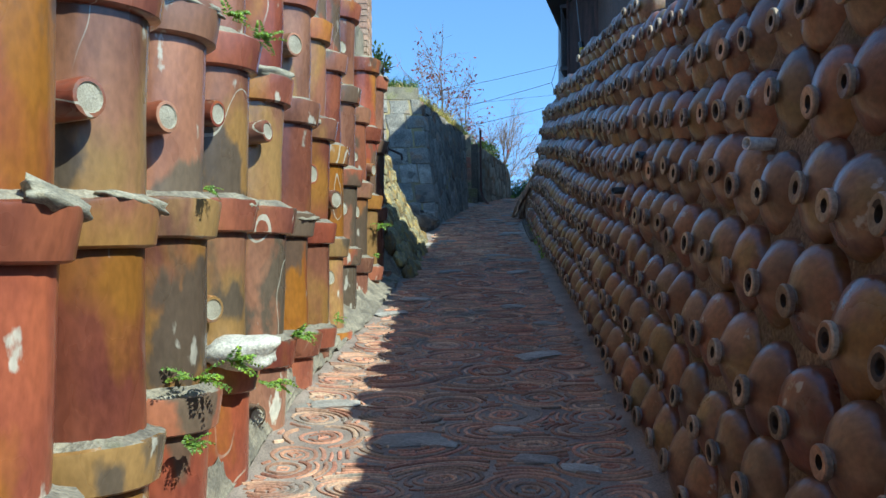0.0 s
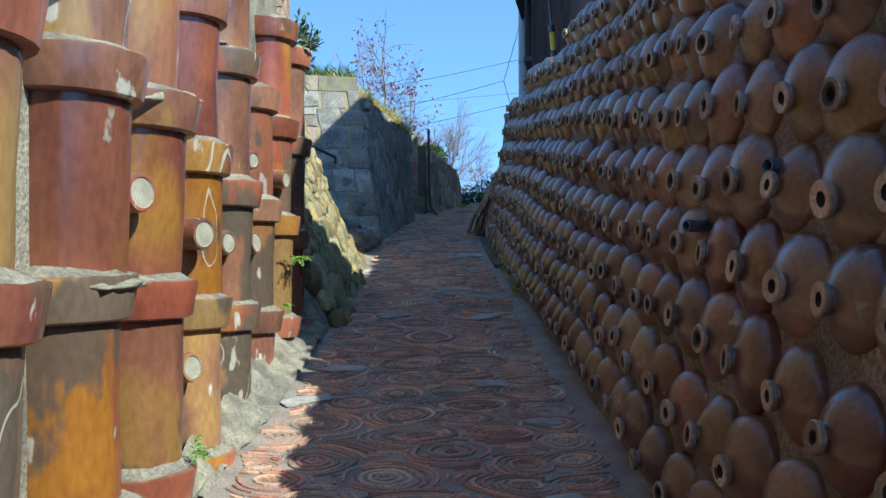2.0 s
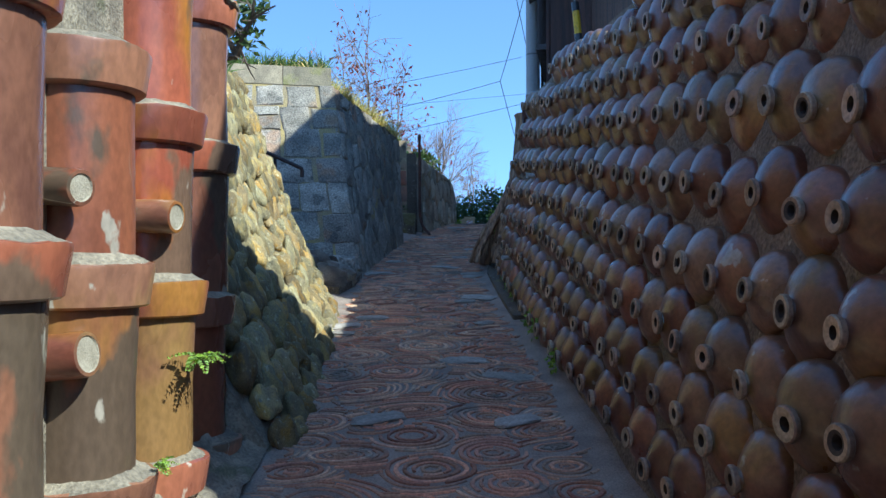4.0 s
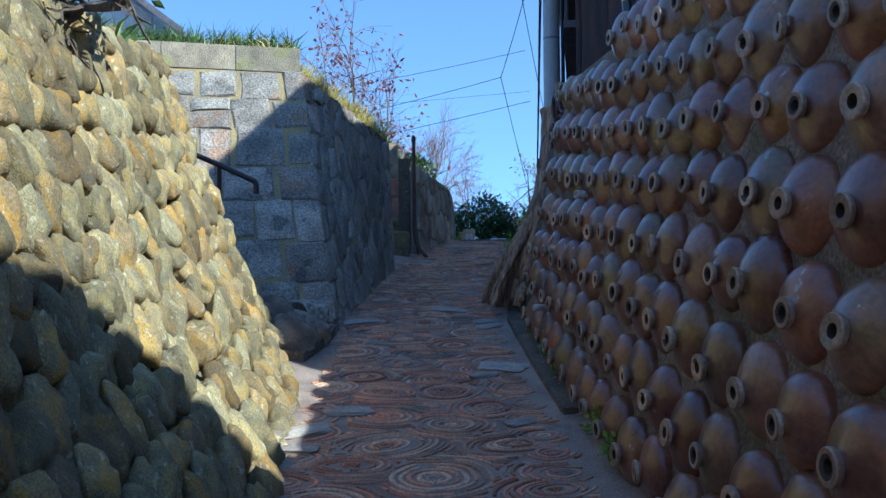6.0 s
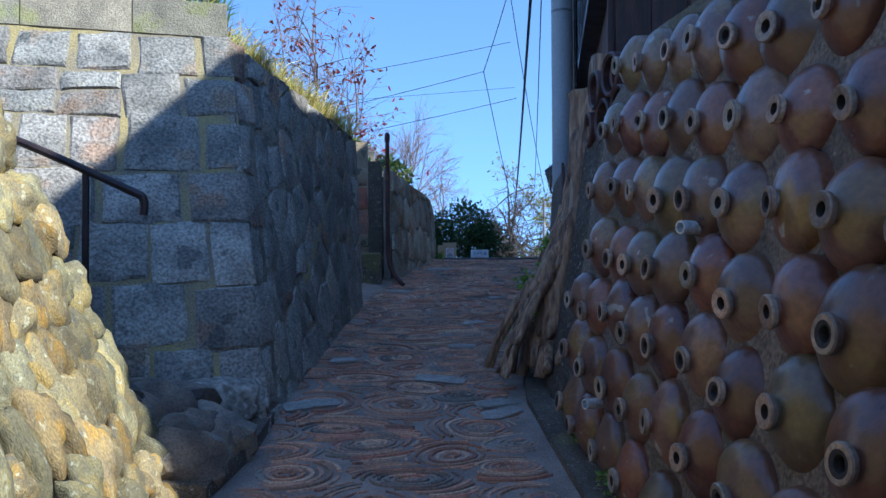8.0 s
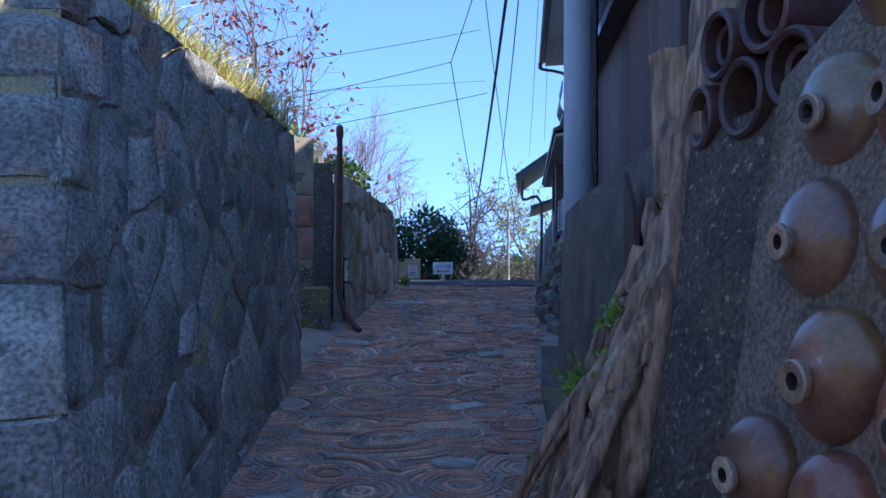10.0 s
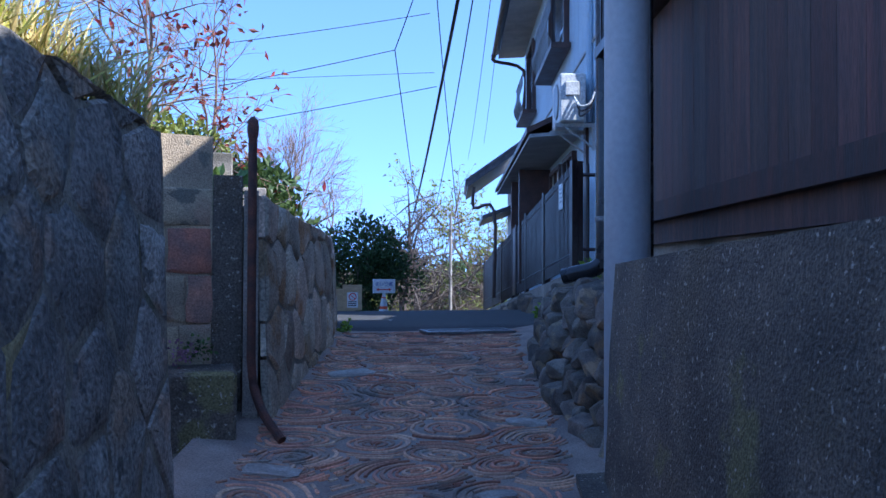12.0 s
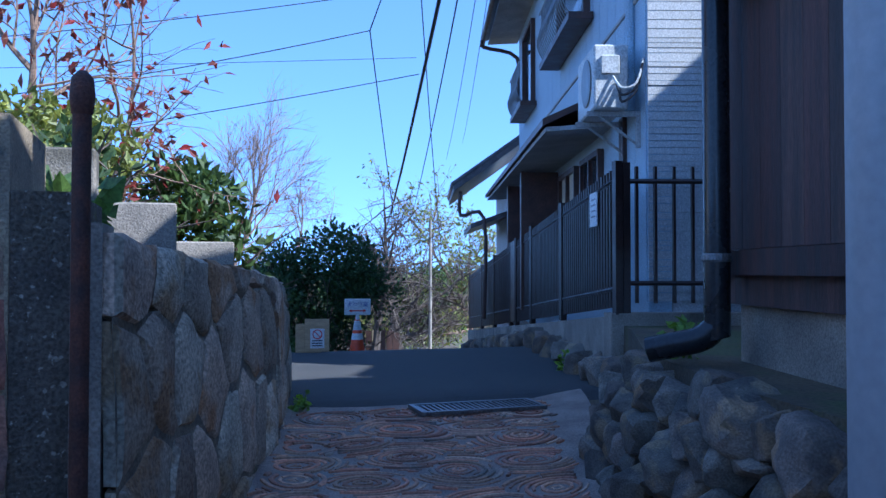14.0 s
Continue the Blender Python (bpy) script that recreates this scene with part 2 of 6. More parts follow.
M_PEBBLE = mat("pebbled_concrete", (0.4, 0.36, 0.3), (0.26, 0.23, 0.19), 0.95, 5, 26, 1.6, fine_mix=0.9, flecks=[((0.5, 0.46, 0.4), 30.0, 0.6)])
M_WEEP = mat("slate_blue_plastic", (0.1, 0.14, 0.18), (0.07, 0.1, 0.13), 0.5, 6, 60, 0.03)
M_PLASTER = mat("earthen_plaster", (0.14, 0.108, 0.08), (0.082, 0.064, 0.048), 0.95, 4, 45, 2.0, third=(0.12, 0.1, 0.06), third_at=0.6, fine_mix=0.8, flecks=[((0.3, 0.25, 0.19), 30.0, 0.62)])
M_BRICK = mat("red_brick", (0.42, 0.17, 0.1), (0.26, 0.14, 0.1), 0.9, 7, 90, 0.8, var=0.2)
M_ASPHALT = mat("asphalt", (0.088, 0.084, 0.078), (0.06, 0.058, 0.056), 0.9, 1.2, 160, 0.8)
M_EARTH = mat("earth", (0.16, 0.12, 0.07), (0.08, 0.065, 0.04), 0.95, 2, 50, 1.0, third=(0.1, 0.11, 0.04), third_at=0.55)
M_WOOD_DARK = mat("charred_board", (0.13, 0.066, 0.05), (0.05, 0.03, 0.025), 0.75, 2.5, 40, 0.5, var=0.3, grain=(6, 6, 0.5))
M_POLE = mat("painted_steel_pole", (0.4, 0.4, 0.4), (0.34, 0.34, 0.34), 0.5, 1.2, 30, 0.03, fine_mix=0.15)
M_RUST = mat("rusty_iron", (0.13, 0.05, 0.03), (0.06, 0.03, 0.022), 0.8, 14, 120, 0.6)
M_STUMP = mat("weathered_stump", (0.5, 0.31, 0.18), (0.15, 0.09, 0.058), 0.9, 9, 25, 1.1, grain=(2.2, 2.2, 0.3), third=(0.42, 0.3, 0.2), third_at=0.6)
M_SIDING = mat("white_siding", (0.68, 0.67, 0.65), (0.6, 0.59, 0.57), 0.6, 1.5, 90, 0.05)
M_SIDING_BLUE = mat("pale_blue_siding", (0.5, 0.6, 0.68), (0.43, 0.53, 0.62), 0.6, 1.5, 90, 0.05)
M_BLACK_METAL = mat("dark_brown_metal", (0.055, 0.035, 0.032), (0.035, 0.024, 0.022), 0.4, 6, 80, 0.03, metal=0.3)
M_TILE_ROOF = mat("roof_tile", (0.16, 0.14, 0.14), (0.09, 0.08, 0.08), 0.45, 5, 60, 0.2, var=0.2)
M_EAVE = mat("eave_board", (0.5, 0.48, 0.45), (0.38, 0.36, 0.34), 0.7, 3, 60, 0.1)
M_WHITE = mat("white_plastic", (0.72, 0.72, 0.69), (0.6, 0.6, 0.57), 0.45, 4, 60, 0.02)
M_ORANGE = mat("orange_plastic", (0.75, 0.1, 0.02), (0.6, 0.07, 0.015), 0.45, 6, 60, 0.05)
M_RED_INK = mat("red_ink", (0.65, 0.03, 0.03), (0.55, 0.03, 0.03), 0.5, 6, 60, 0.0)
M_BLUE_INK = mat("blue_ink", (0.02, 0.06, 0.35), (0.02, 0.05, 0.3), 0.5, 6, 60, 0.0)
M_PLY = mat("plywood", (0.55, 0.4, 0.22), (0.42, 0.3, 0.16), 0.7, 4, 60, 0.1, grain=(1, 1, 5))
M_CABLE = mat("black_cable", (0.02, 0.02, 0.02), None, 0.6, 10, 60, 0.0)
M_GALV = mat("galvanised_steel", (0.3, 0.3, 0.3), (0.2, 0.2, 0.2), 0.45, 8, 90, 0.1, metal=0.7)
M_YELLOW = mat("yellow_plastic", (0.7, 0.45, 0.02), (0.6, 0.38, 0.02), 0.5, 6, 60, 0.02)
M_BARK = mat("bark", (0.16, 0.12, 0.09), (0.08, 0.06, 0.045), 0.95, 9, 70, 0.8)
M_TWIG = mat("bare_twig", (0.33, 0.21, 0.14), (0.2, 0.13, 0.09), 0.9, 9, 70, 0.2)


def leaf_mat(name, base, dark, var=0.35, rough=0.5):
    m = mat(name, base, dark, rough, 14, 60, 0.0, var=var)
    n, l = m.node_tree.nodes, m.node_tree.links
    b = n["Principled BSDF"]
    t = n.new("ShaderNodeBsdfTranslucent")
    mx = n.new("ShaderNodeMixShader")
    mx.inputs[0].default_value = 0.35
    l.new(b.inputs["Base Color"].links[0].from_socket, t.inputs[0])
    l.new(b.outputs[0], mx.inputs[1])
    l.new(t.outputs[0], mx.inputs[2])
    l.new(mx.outputs[0], n["Material Output"].inputs[0])
    return m


M_LEAF_DARK = leaf_mat("dark_leaf", (0.07, 0.12, 0.03), (0.035, 0.07, 0.018), rough=0.7)
M_LEAF = leaf_mat("green_leaf", (0.12, 0.18, 0.035), (0.06, 0.1, 0.02))
M_LEAF_YELLOW = leaf_mat("yellow_green_leaf", (0.36, 0.36, 0.06), (0.2, 0.24, 0.04))
M_LEAF_RED = leaf_mat("red_leaf", (0.36, 0.06, 0.035), (0.2, 0.04, 0.03))
M_FERN = leaf_mat("fern_leaf", (0.34, 0.48, 0.06), (0.2, 0.33, 0.035))
M_GRASS = leaf_mat("grass_blade", (0.16, 0.26, 0.05), (0.09, 0.15, 0.03))
M_STRAW = leaf_mat("straw_grass", (0.85, 0.68, 0.26), (0.68, 0.52, 0.18), rough=0.7)
M_GRASS_GOLD = leaf_mat("golden_grass", (0.62, 0.58, 0.1), (0.4, 0.42, 0.07))
M_BLOOM = leaf_mat("pink_bloom", (0.42, 0.2, 0.26), (0.3, 0.14, 0.2))

# ---- ground: a rising lane up to a level road that falls away beyond its crest ----
SLOPE, LANE_END = 0.137, 24.7


FLOOR = [(-8, -1.05), (0, 0.0), (4.0, 0.51), (8.5, 1.095), (9.8, 1.25), (12.3, 1.63), (14.3, 1.92), (15.4, 2.08), (16.2, 2.2), (19.0, 2.58), (22.2, 3.0), (23.6, 3.165), (24.7, 3.215)]


def ramp_z(y):
    """The even slope that the courses of jars follow."""
    return SLOPE * y


def floor_z(y):
    return curve_at(FLOOR, y) if y < LANE_END else 3.22


RIGHT_BASE = [(-8, 0.3), (0, 0.78), (3.2, 0.95), (8.2, 1.15), (12.0, 1.29), (13.75, 1.36), (16.2, 1.47), (17.0, 1.63), (19.1, 2.15), (21.3, 2.83), (23.5, 3.36), (24.7, 3.8)]
LEFT_BASE = [(-8, -1.15), (2.8, -0.98), (5.0, -0.92), (7.0, -0.82), (9.7, -0.66), (11.5, -0.5), (13.9, -0.36), (17.0, -0.15), (19.8, 0.55), (21.3, 0.98), (23.6, 1.72), (24.9, 2.0)]


def ground_z(x, y):
    if y < LANE_END:
        return floor_z(y) if y > -8 else SLOPE * y
    if y < 28.5:
        return 3.22
    return 3.22 - 0.1 * (y - 28.5) if y < 60 else 0.07


def build_ground():
    ys = [-200, -60, -20, -8] + [i * 1.0 for i in range(-7, 60)] + [60, 70, 120, 400, 1500]
    xs = [-1500, -300, -60, -20] + [i * 1.0 for i in range(-12, 30)] + [40, 90, 300, 1500]
    verts = [(x, y, ground_z(x, max(y, -40)) - (0.03 if y < LANE_END else 0.0)) for y in ys for x in xs]
    w = len(xs)
    faces = [(j * w + i, j * w + i + 1, (j + 1) * w + i + 1, (j + 1) * w + i) for j in range(len(ys) - 1) for i in range(w - 1)]
    ob = part("ground", bm_from(verts, faces), M_EARTH, kind="structure")
    tagged(ob, "brown earth under the lane and the far slope", "ground")


build_ground()


def build_lane():
    ys = [-8 + 0.25 * i for i in range(132)]
    verts, faces = [], []
    n = 12
    for y in ys:
        a, b = curve_at(LEFT_BASE, y) - 0.3, curve_at(RIGHT_BASE, y) + 0.3
        for i in range(n + 1):
            x = a + (b - a) * i / n
            u = abs(2 * i / n - 1)
            z = floor_z(y) + 0.05 * max(0, u - 0.62) / 0.38 + 0.012 * noise.noise((x * 1.7, y * 1.7, 0))
            verts.append((x, y, z))
    for j in range(len(ys) - 1):
        for i in range(n):
            k = j * (n + 1) + i
            faces.append((k, k + 1, k + n + 2, k + n + 1))
    ob = part("lane", bm_from(verts, faces), M_PATH_MORTAR, smooth="all", kind="structure")
    return tagged(ob, "steep lane paved with fired clay rings set in grey mortar", "lane")


lane = build_lane()


def build_road():
    ys = [24.62] + [24.75 + 0.5 * i for i in range(78)]
    verts, faces = [], []
    for y in ys:
        a, b = -3.0 if y > 30 else curve_at([(24.6, 1.6), (25.5, 1.9), (30, 1.9)], y), curve_at([(23.5, 4.4), (25, 5.0), (45, 9.5), (70, 15)], y)
        for i in range(9):
            x = a + (b - a) * i / 8
            verts.append((x, y, ground_z(x, y) + (0.03 if y > LANE_END else -0.03)))
    for j in range(len(ys) - 1):
        for i in range(8):
            k = j * 9 + i
            faces.append((k, k + 1, k + 10, k + 9))
    ob = part("road", bm_from(verts, faces), M_ASPHALT, smooth="all", kind="structure")
    tagged(ob, "dark grey asphalt road at the head of the lane", "road")


build_road()

# ---- wall of jars ----
JAR_TOP = [(-8, 1.6), (3.0, 2.75), (7.7, 3.85), (12.0, 4.3), (15.2, 4.4), (15.9, 4.02)]


def jar_face(y, h):
    """The x of the mortar face at height h above the lane."""
    bulge = 0.06 * math.exp(-((y - 6.5) / 0.9) ** 2 - ((h - 1.7) / 0.5) ** 2) - 0.05 * math.exp(-((y - 9.0) / 0.9) ** 2 - ((h - 2.1) / 0.5) ** 2)
    return 0.85 + 0.0594 * y - 0.0008 * y * y + 0.136 * h + 0.0144 * h * h - bulge


def build_jar_wall():
    ys = [-8 + 0.35 * i for i in range(69)]
    verts, faces = [], []
    n = 14
    for y in ys:
        f = ramp_z(y)
        top = curve_at(JAR_TOP, y) - 0.12
        for i in range(n + 1):
            z = f - 0.2 + (top - f + 0.2) * i / n
            verts.append((jar_face(y, z - f) + 0.03 * noise.noise((y * 2.1, z * 2.1, 3)), y, z))
        verts.append((jar_face(y, top - f) + 1.2, y, top + 0.05))
        verts.append((jar_face(y, 0) + 1.9, y, f - 0.2))
    w = n + 3
    for j in range(len(ys) - 1):
        for i in range(w):
            i2 = (i + 1) % w
            faces.append((j * w + i, j * w + i2, (j + 1) * w + i2, (j + 1) * w + i))
    faces += [tuple(range(w)), tuple((len(ys) - 1) * w + i for i in range(w))]
    ob = part("wall_of_jars", bm_from(verts, faces), M_JARWALL, smooth=True, kind="structure")
    return tagged(ob, "leaning earthen wall faced with rows of brown glazed jars", "wall")


jar_wall = build_jar_wall()

# ---- wall of stacked clay pipes ----
PIPE_COLS = [(-3.1, 1.5), (-2.4, 1.55), (-1.7, 1.5), (-1.0, 1.6), (-0.3, 1.68), (0.35, 1.7), (0.95, 1.6), (1.55, 1.72), (2.15, 1.75), (2.78, 1.78), (3.45, 1.84), (4.15, 1.87), (4.93, 1.88), (5.75, 1.87), (6.42, 1.84), (7.15, 1.74), (7.95, 1.66), (8.75, 1.58), (9.5, 1.5), (10.2, 1.44)]
PIPE_X = [(-8, -1.35), (2.8, -1.14), (5.0, -1.09), (7.0, -1.0), (9.0, -0.93), (9.8, -0.87), (10.3, -0.85)]
PITCH = 0.75


def build_pipe_wall():
    pts = [(curve_at(PIPE_X, y) - 0.05, y) for y in (-8, 0, 3, 5, 7, 9, 10.3)]
    ob = part("wall_of_pipes", prism(pts + [(-2.6, 10.3), (-3.2, -8)], lambda x, y: floor_z(y) - 0.15, lambda x, y: 4.2), M_MORTAR, kind="structure")
    return tagged(ob, "mortar wall built of stacked red-brown glazed drain pipes", "wall")


pipe_wall = build_pipe_wall()

# ---- cobble wall, granite wall, pillar, low wall ----
def cobble_x(y, h):
    return curve_at([(9.6, -0.64), (11.5, -0.56), (12.9, -0.53), (15.2, -0.52)], y) - 0.08 - 0.31 * h + curve_at([(14.0, 0.28), (15.1, 0.1)], y) * max(0, 1 - h / 0.9)


def cobble_end(h):
    """How far along the lane the wall reaches at height h."""
    return 15.12 - 0.36 * max(0, h - 0.5)


def build_cobble_wall():
    verts, faces = [], []
    ys = [10.31 + 0.37 * i for i in range(13)] + [15.1]
    n = 8
    for y in ys:
        f = floor_z(y)
        for i in range(n + 1):
            h = 2.35 * i / n
            verts.append((cobble_x(y, h), min(y, cobble_end(h) - 0.04), f - 0.1 + h))
        verts.append((-4, y, f + 2.3))
        verts.append((-4, y, f - 0.1))
    w = n + 3
    for j in range(len(ys) - 1):
        for i in range(w):
            i2 = (i + 1) % w
            faces.append((j * w + i, j * w + i2, (j + 1) * w + i2, (j + 1) * w + i))
    faces += [tuple(range(w)), tuple((len(ys) - 1) * w + i for i in range(w))]
    ob = part("wall_of_cobbles", bm_from(verts, faces), M_MORTAR, kind="structure")
    return tagged(ob, "battered retaining wall of rounded yellow-brown cobblestones", "wall")


cobble_wall = build_cobble_wall()


# ---- granite wall: front face runs from the corner to the left, side face follows the lane ----
WALL_TOP, SIDE_FALL = 4.7, 0.34
FRONT_LO, FRONT_HI = ((-0.08, 15.75), (-3.6, 15.2)), ((-0.46, 17.2), (-3.6, 16.7))
SIDE_LO, SIDE_HI = ((-0.08, 15.75), (0.6, 19.75)), ((-0.46, 17.2), (0.49, 19.75))


def face_map(lo, hi, z0, z1):
    """Maps (metres along, height) of a leaning face to a place and its outward normal."""
    a, b = Vector((*lo[0], z0)), Vector((*lo[1], z0))
    c, d = Vector((*hi[0], z1)), Vector((*hi[1], z1))
    length = (b - a).length

    def at(u, z):
        s, t = u / length, (z - z0) / (z1 - z0)
        return (a.lerp(b, s)).lerp(c.lerp(d, s), t)
    nrm = (b - a).cross(c - a).normalized()
    return at, length, nrm


def stone_piece(poly, at, nrm, rng, gap=0.012, proud=0.045, rough=0.012):
    """One dressed stone from a polygon on a face: joint inset, rounded shoulder, uneven front."""
    cx, cy = sum(p[0] for p in poly) / len(poly), sum(p[1] for p in poly) / len(poly)
    size = max(0.08, sum(math.hypot(p[0] - cx, p[1] - cy) for p in poly) / len(poly))
    dense = []
    for i, p in enumerate(poly):
        q = poly[(i + 1) % len(poly)]
        k = 1 + int(math.hypot(q[0] - p[0], q[1] - p[1]) / 0.14)
        for j in range(k):
            w = 0.012 * (1 if j else 0.4)
            dense.append((p[0] + (q[0] - p[0]) * j / k + rng.uniform(-w, w), p[1] + (q[1] - p[1]) * j / k + rng.uniform(-w, w)))
    n = len(dense)
    tilt = (rng.uniform(-0.035, 0.035), rng.uniform(-0.035, 0.035))
    verts, faces = [], []
    g = gap / size
    for scale, depth in ((1 - g, -0.02), (1 - g, proud * 0.45), (1 - g - 0.05 / size * 0.5, proud * 0.85), ((1 - g) * 0.55, proud)):
        for x, y in dense:
            u, v = cx + (x - cx) * scale, cy + (y - cy) * scale
            d = depth + (0 if depth < 0 else (u - cx) * tilt[0] + (v - cy) * tilt[1] + rng.uniform(-rough, rough))
            verts.append(at(u, v) + nrm * d)
    verts.append(at(cx, cy) + nrm * (proud + rng.uniform(-rough, rough * 2)))
    for j in range(3):
        for i in range(n):
            k = (i + 1) % n
            faces.append((j * n + i, j * n + k, (j + 1) * n + k, (j + 1) * n + i))
    for i in range(n):
        faces.append((3 * n + i, 3 * n + (i + 1) % n, 4 * n))
    return bm_from(verts, faces)


def cells(points, x0, x1, y0, y1, reach=1.2):
    """Voronoi cells of points inside a rectangle."""
    out = []
    for i, (px, py) in enumerate(points):
        poly = [(x0, y0), (x1, y0), (x1, y1), (x0, y1)]
        for j, (qx, qy) in enumerate(points):
            if i == j or abs(qx - px) + abs(qy - py) > reach:
                continue
            mx, my, nx, ny = (px + qx) / 2, (py + qy) / 2, qx - px, qy - py
            res = []
            for k, a in enumerate(poly):
                b = poly[(k + 1) % len(poly)]
                da, db = (a[0] - mx) * nx + (a[1] - my) * ny, (b[0] - mx) * nx + (b[1] - my) * ny
                if da <= 0:
                    res.append(a)
                if (da < 0) != (db < 0):
                    t = da / (da - db)
                    res.append((a[0] + (b[0] - a[0]) * t, a[1] + (b[1] - a[1]) * t))
            poly = res
            if len(poly) < 3:
                break
        if len(poly) >= 3:
            out.append(poly)
    return out


def build_granite_core():
    lo = [(-3.6, 15.28), (-0.16, 15.84), (0.52, 19.74), (-3.6, 19.74)]
    hi = [(-3.6, 16.77, 4.69), (-0.53, 17.28, 4.69), (0.41, 19.74, 4.35), (-3.6, 19.74, 4.35)]
    verts = [(x, y, 1.9) for x, y in lo] + hi
    faces = [(3, 2, 1, 0), (4, 5, 6, 7)] + [(i, (i + 1) % 4, 4 + (i + 1) % 4, 4 + i) for i in range(4)]
    ob = part("wall_of_granite", bm_from(verts, faces), M_MORTAR_MOSS, kind="structure")
    return tagged(ob, "retaining wall of squared and rubble granite blocks", "wall")


def mortar_bed(at, u0, u1, z0, z1, nrm, off, material, parent):
    """A gently uneven mortar face between the stones."""
    nu, nz = int((u1 - u0) / 0.12) + 1, int((z1 - z0) / 0.12) + 1
    verts = [at(u0 + (u1 - u0) * i / nu, z0 + (z1 - z0) * j / nz) + nrm * (off + 0.008 * noise.noise((i * 0.7, j * 0.7, u1))) for j in range(nz + 1) for i in range(nu + 1)]
    faces = [(j * (nu + 1) + i, j * (nu + 1) + i + 1, (j + 1) * (nu + 1) + i + 1, (j + 1) * (nu + 1) + i) for j in range(nz) for i in range(nu)]
    part("mortar_bed", bm_from(verts, faces), material, parent, smooth="all")


granite_wall = build_granite_core()
cap = tagged(part("wall_coping", prism([(-0.47, 17.19), (-3.6, 16.69), (-3.6, 17.3), (-0.6, 17.6)], WALL_TOP + 0.004, 4.95), M_CONCRETE, kind="structure"), "pale concrete coping on the granite wall", "coping")
for u0, u1 in ((0.0, 0.62), (0.63, 1.32), (1.33, 2.05), (2.06, 3.1)):
    part("coping_slab", prism([(-0.46 - u0, 17.178 - 0.16 * u0), (-0.46 - u1, 17.178 - 0.16 * u1), (-0.46 - u1, 17.23 - 0.16 * u1), (-0.46 - u0, 17.23 - 0.16 * u0)], WALL_TOP + 0.01, 4.955), M_COPING, cap)
terrace = tagged(part("terrace", prism([(-0.62, 17.3), (0.4, 19.7), (-8, 19.7), (-8, 17.3)], 4.0, lambda x, y: 4.7 - 0.13 * (y - 17.3) - 0.05 * min(0, x + 0.6)), M_EARTH, kind="structure"), "grassy earth terrace behind the retaining wall", "terrace")
terrace_far = tagged(part("terrace_far", prism([(0.4, 22.3), (1.25, 25.3), (1.3, 34.0), (-12, 34.0), (-12, 22.3)], 2.0, lambda x, y: 4.1), M_EARTH, kind="structure"), "planted earth terrace behind the low wall", "terrace")

tagged(part("soil_bed", prism([(-0.78, 17.58), (-3.6, 17.32), (-8, 17.3), (-8, 19.6), (-1.0, 19.6)], 4.0, 4.92), M_EARTH, kind="structure"), "raised earth bed behind the coping", "soil")

# ---- pier, low wall ----
pillar = tagged(part("wall_pier", prism([(0.2, 21.5), (0.72, 21.6), (0.72, 22.3), (-2.5, 22.3), (-2.5, 20.9)], 2.4, 4.63), M_PIER, kind="structure"), "patched concrete pier with old bricks showing", "pier")
part("aggregate_strip", prism([(0.722, 21.6), (0.9, 21.62), (0.92, 22.3), (0.724, 22.3)], 2.4, 4.4), M_AGG, pillar, "pebbly exposed aggregate")
part("edge_post", prism([(0.902, 21.5), (0.99, 21.5), (1.0, 21.8), (0.93, 21.8)], 2.4, 4.3), M_CONCRETE, pillar)
pier_rng = random.Random(23)
pier_at, pier_len, pier_n = face_map(((0.2, 21.5), (0.72, 21.6)), ((0.2, 21.5), (0.72, 21.6)), 2.5, 4.62)
pier_n = pier_n if pier_n.y < 0 else -pier_n
zc = 2.6
for hgt, cuts in ((0.34, (0.3,)), (0.26, (0.22,)), (0.3, (0.34,)), (0.3, (0.2, 0.38)), (0.28, (0.26,)), (0.24, ())):
    edges = (0.0, *cuts, pier_len)
    for a, b in zip(edges, edges[1:]):
        red = (3.7 < zc < 4.1 and a > 0.15) or (3.3 < zc < 3.7 and a > 0.3)
        part("brick" if red else "stone", stone_piece([(a, zc + pier_rng.uniform(0, 0.02)), (b, zc), (b, zc + hgt), (a, zc + hgt - pier_rng.uniform(0, 0.02))], pier_at, pier_n, pier_rng, 0.01, 0.018, 0.006), M_BRICK if red else (M_PIER if pier_rng.random() < 0.75 else M_GRANITE), pillar, smooth=True)
    zc += hgt
step_block = tagged(part("step_block", box(0.34, 21.12, 2.7, 0.86, 21.58, 3.26, 0.02), M_AGG, kind="structure"), "mossy concrete block at the foot of the pier", "block")

LOW_TOP = [(21.3, 4.27), (24.8, 4.03), (25.6, 3.8)]
low_wall = tagged(part("low_wall", prism([(0.97, 21.52), (1.64, 23.8), (1.9, 25.5), (1.3, 25.7), (0.7, 23.0), (0.9, 21.9)], 2.4, lambda x, y: curve_at(LOW_TOP, y)), M_MORTAR, kind="structure"), "low rubble stone wall beside the lane", "wall")
for i, (bx, by, bw, zt) in enumerate(((0.7, 22.7, 0.16, 4.68), (0.95, 24.0, 0.23, 4.55), (1.33, 25.0, 0.23, 4.36))):
    blk = tagged(part("concrete_block", box(bx - bw, by, 3.9, bx + bw, by + 0.14, zt, 0.01), M_CONCRETE), "weathered grey concrete block slab on the terrace", "block", "terrace blocks")

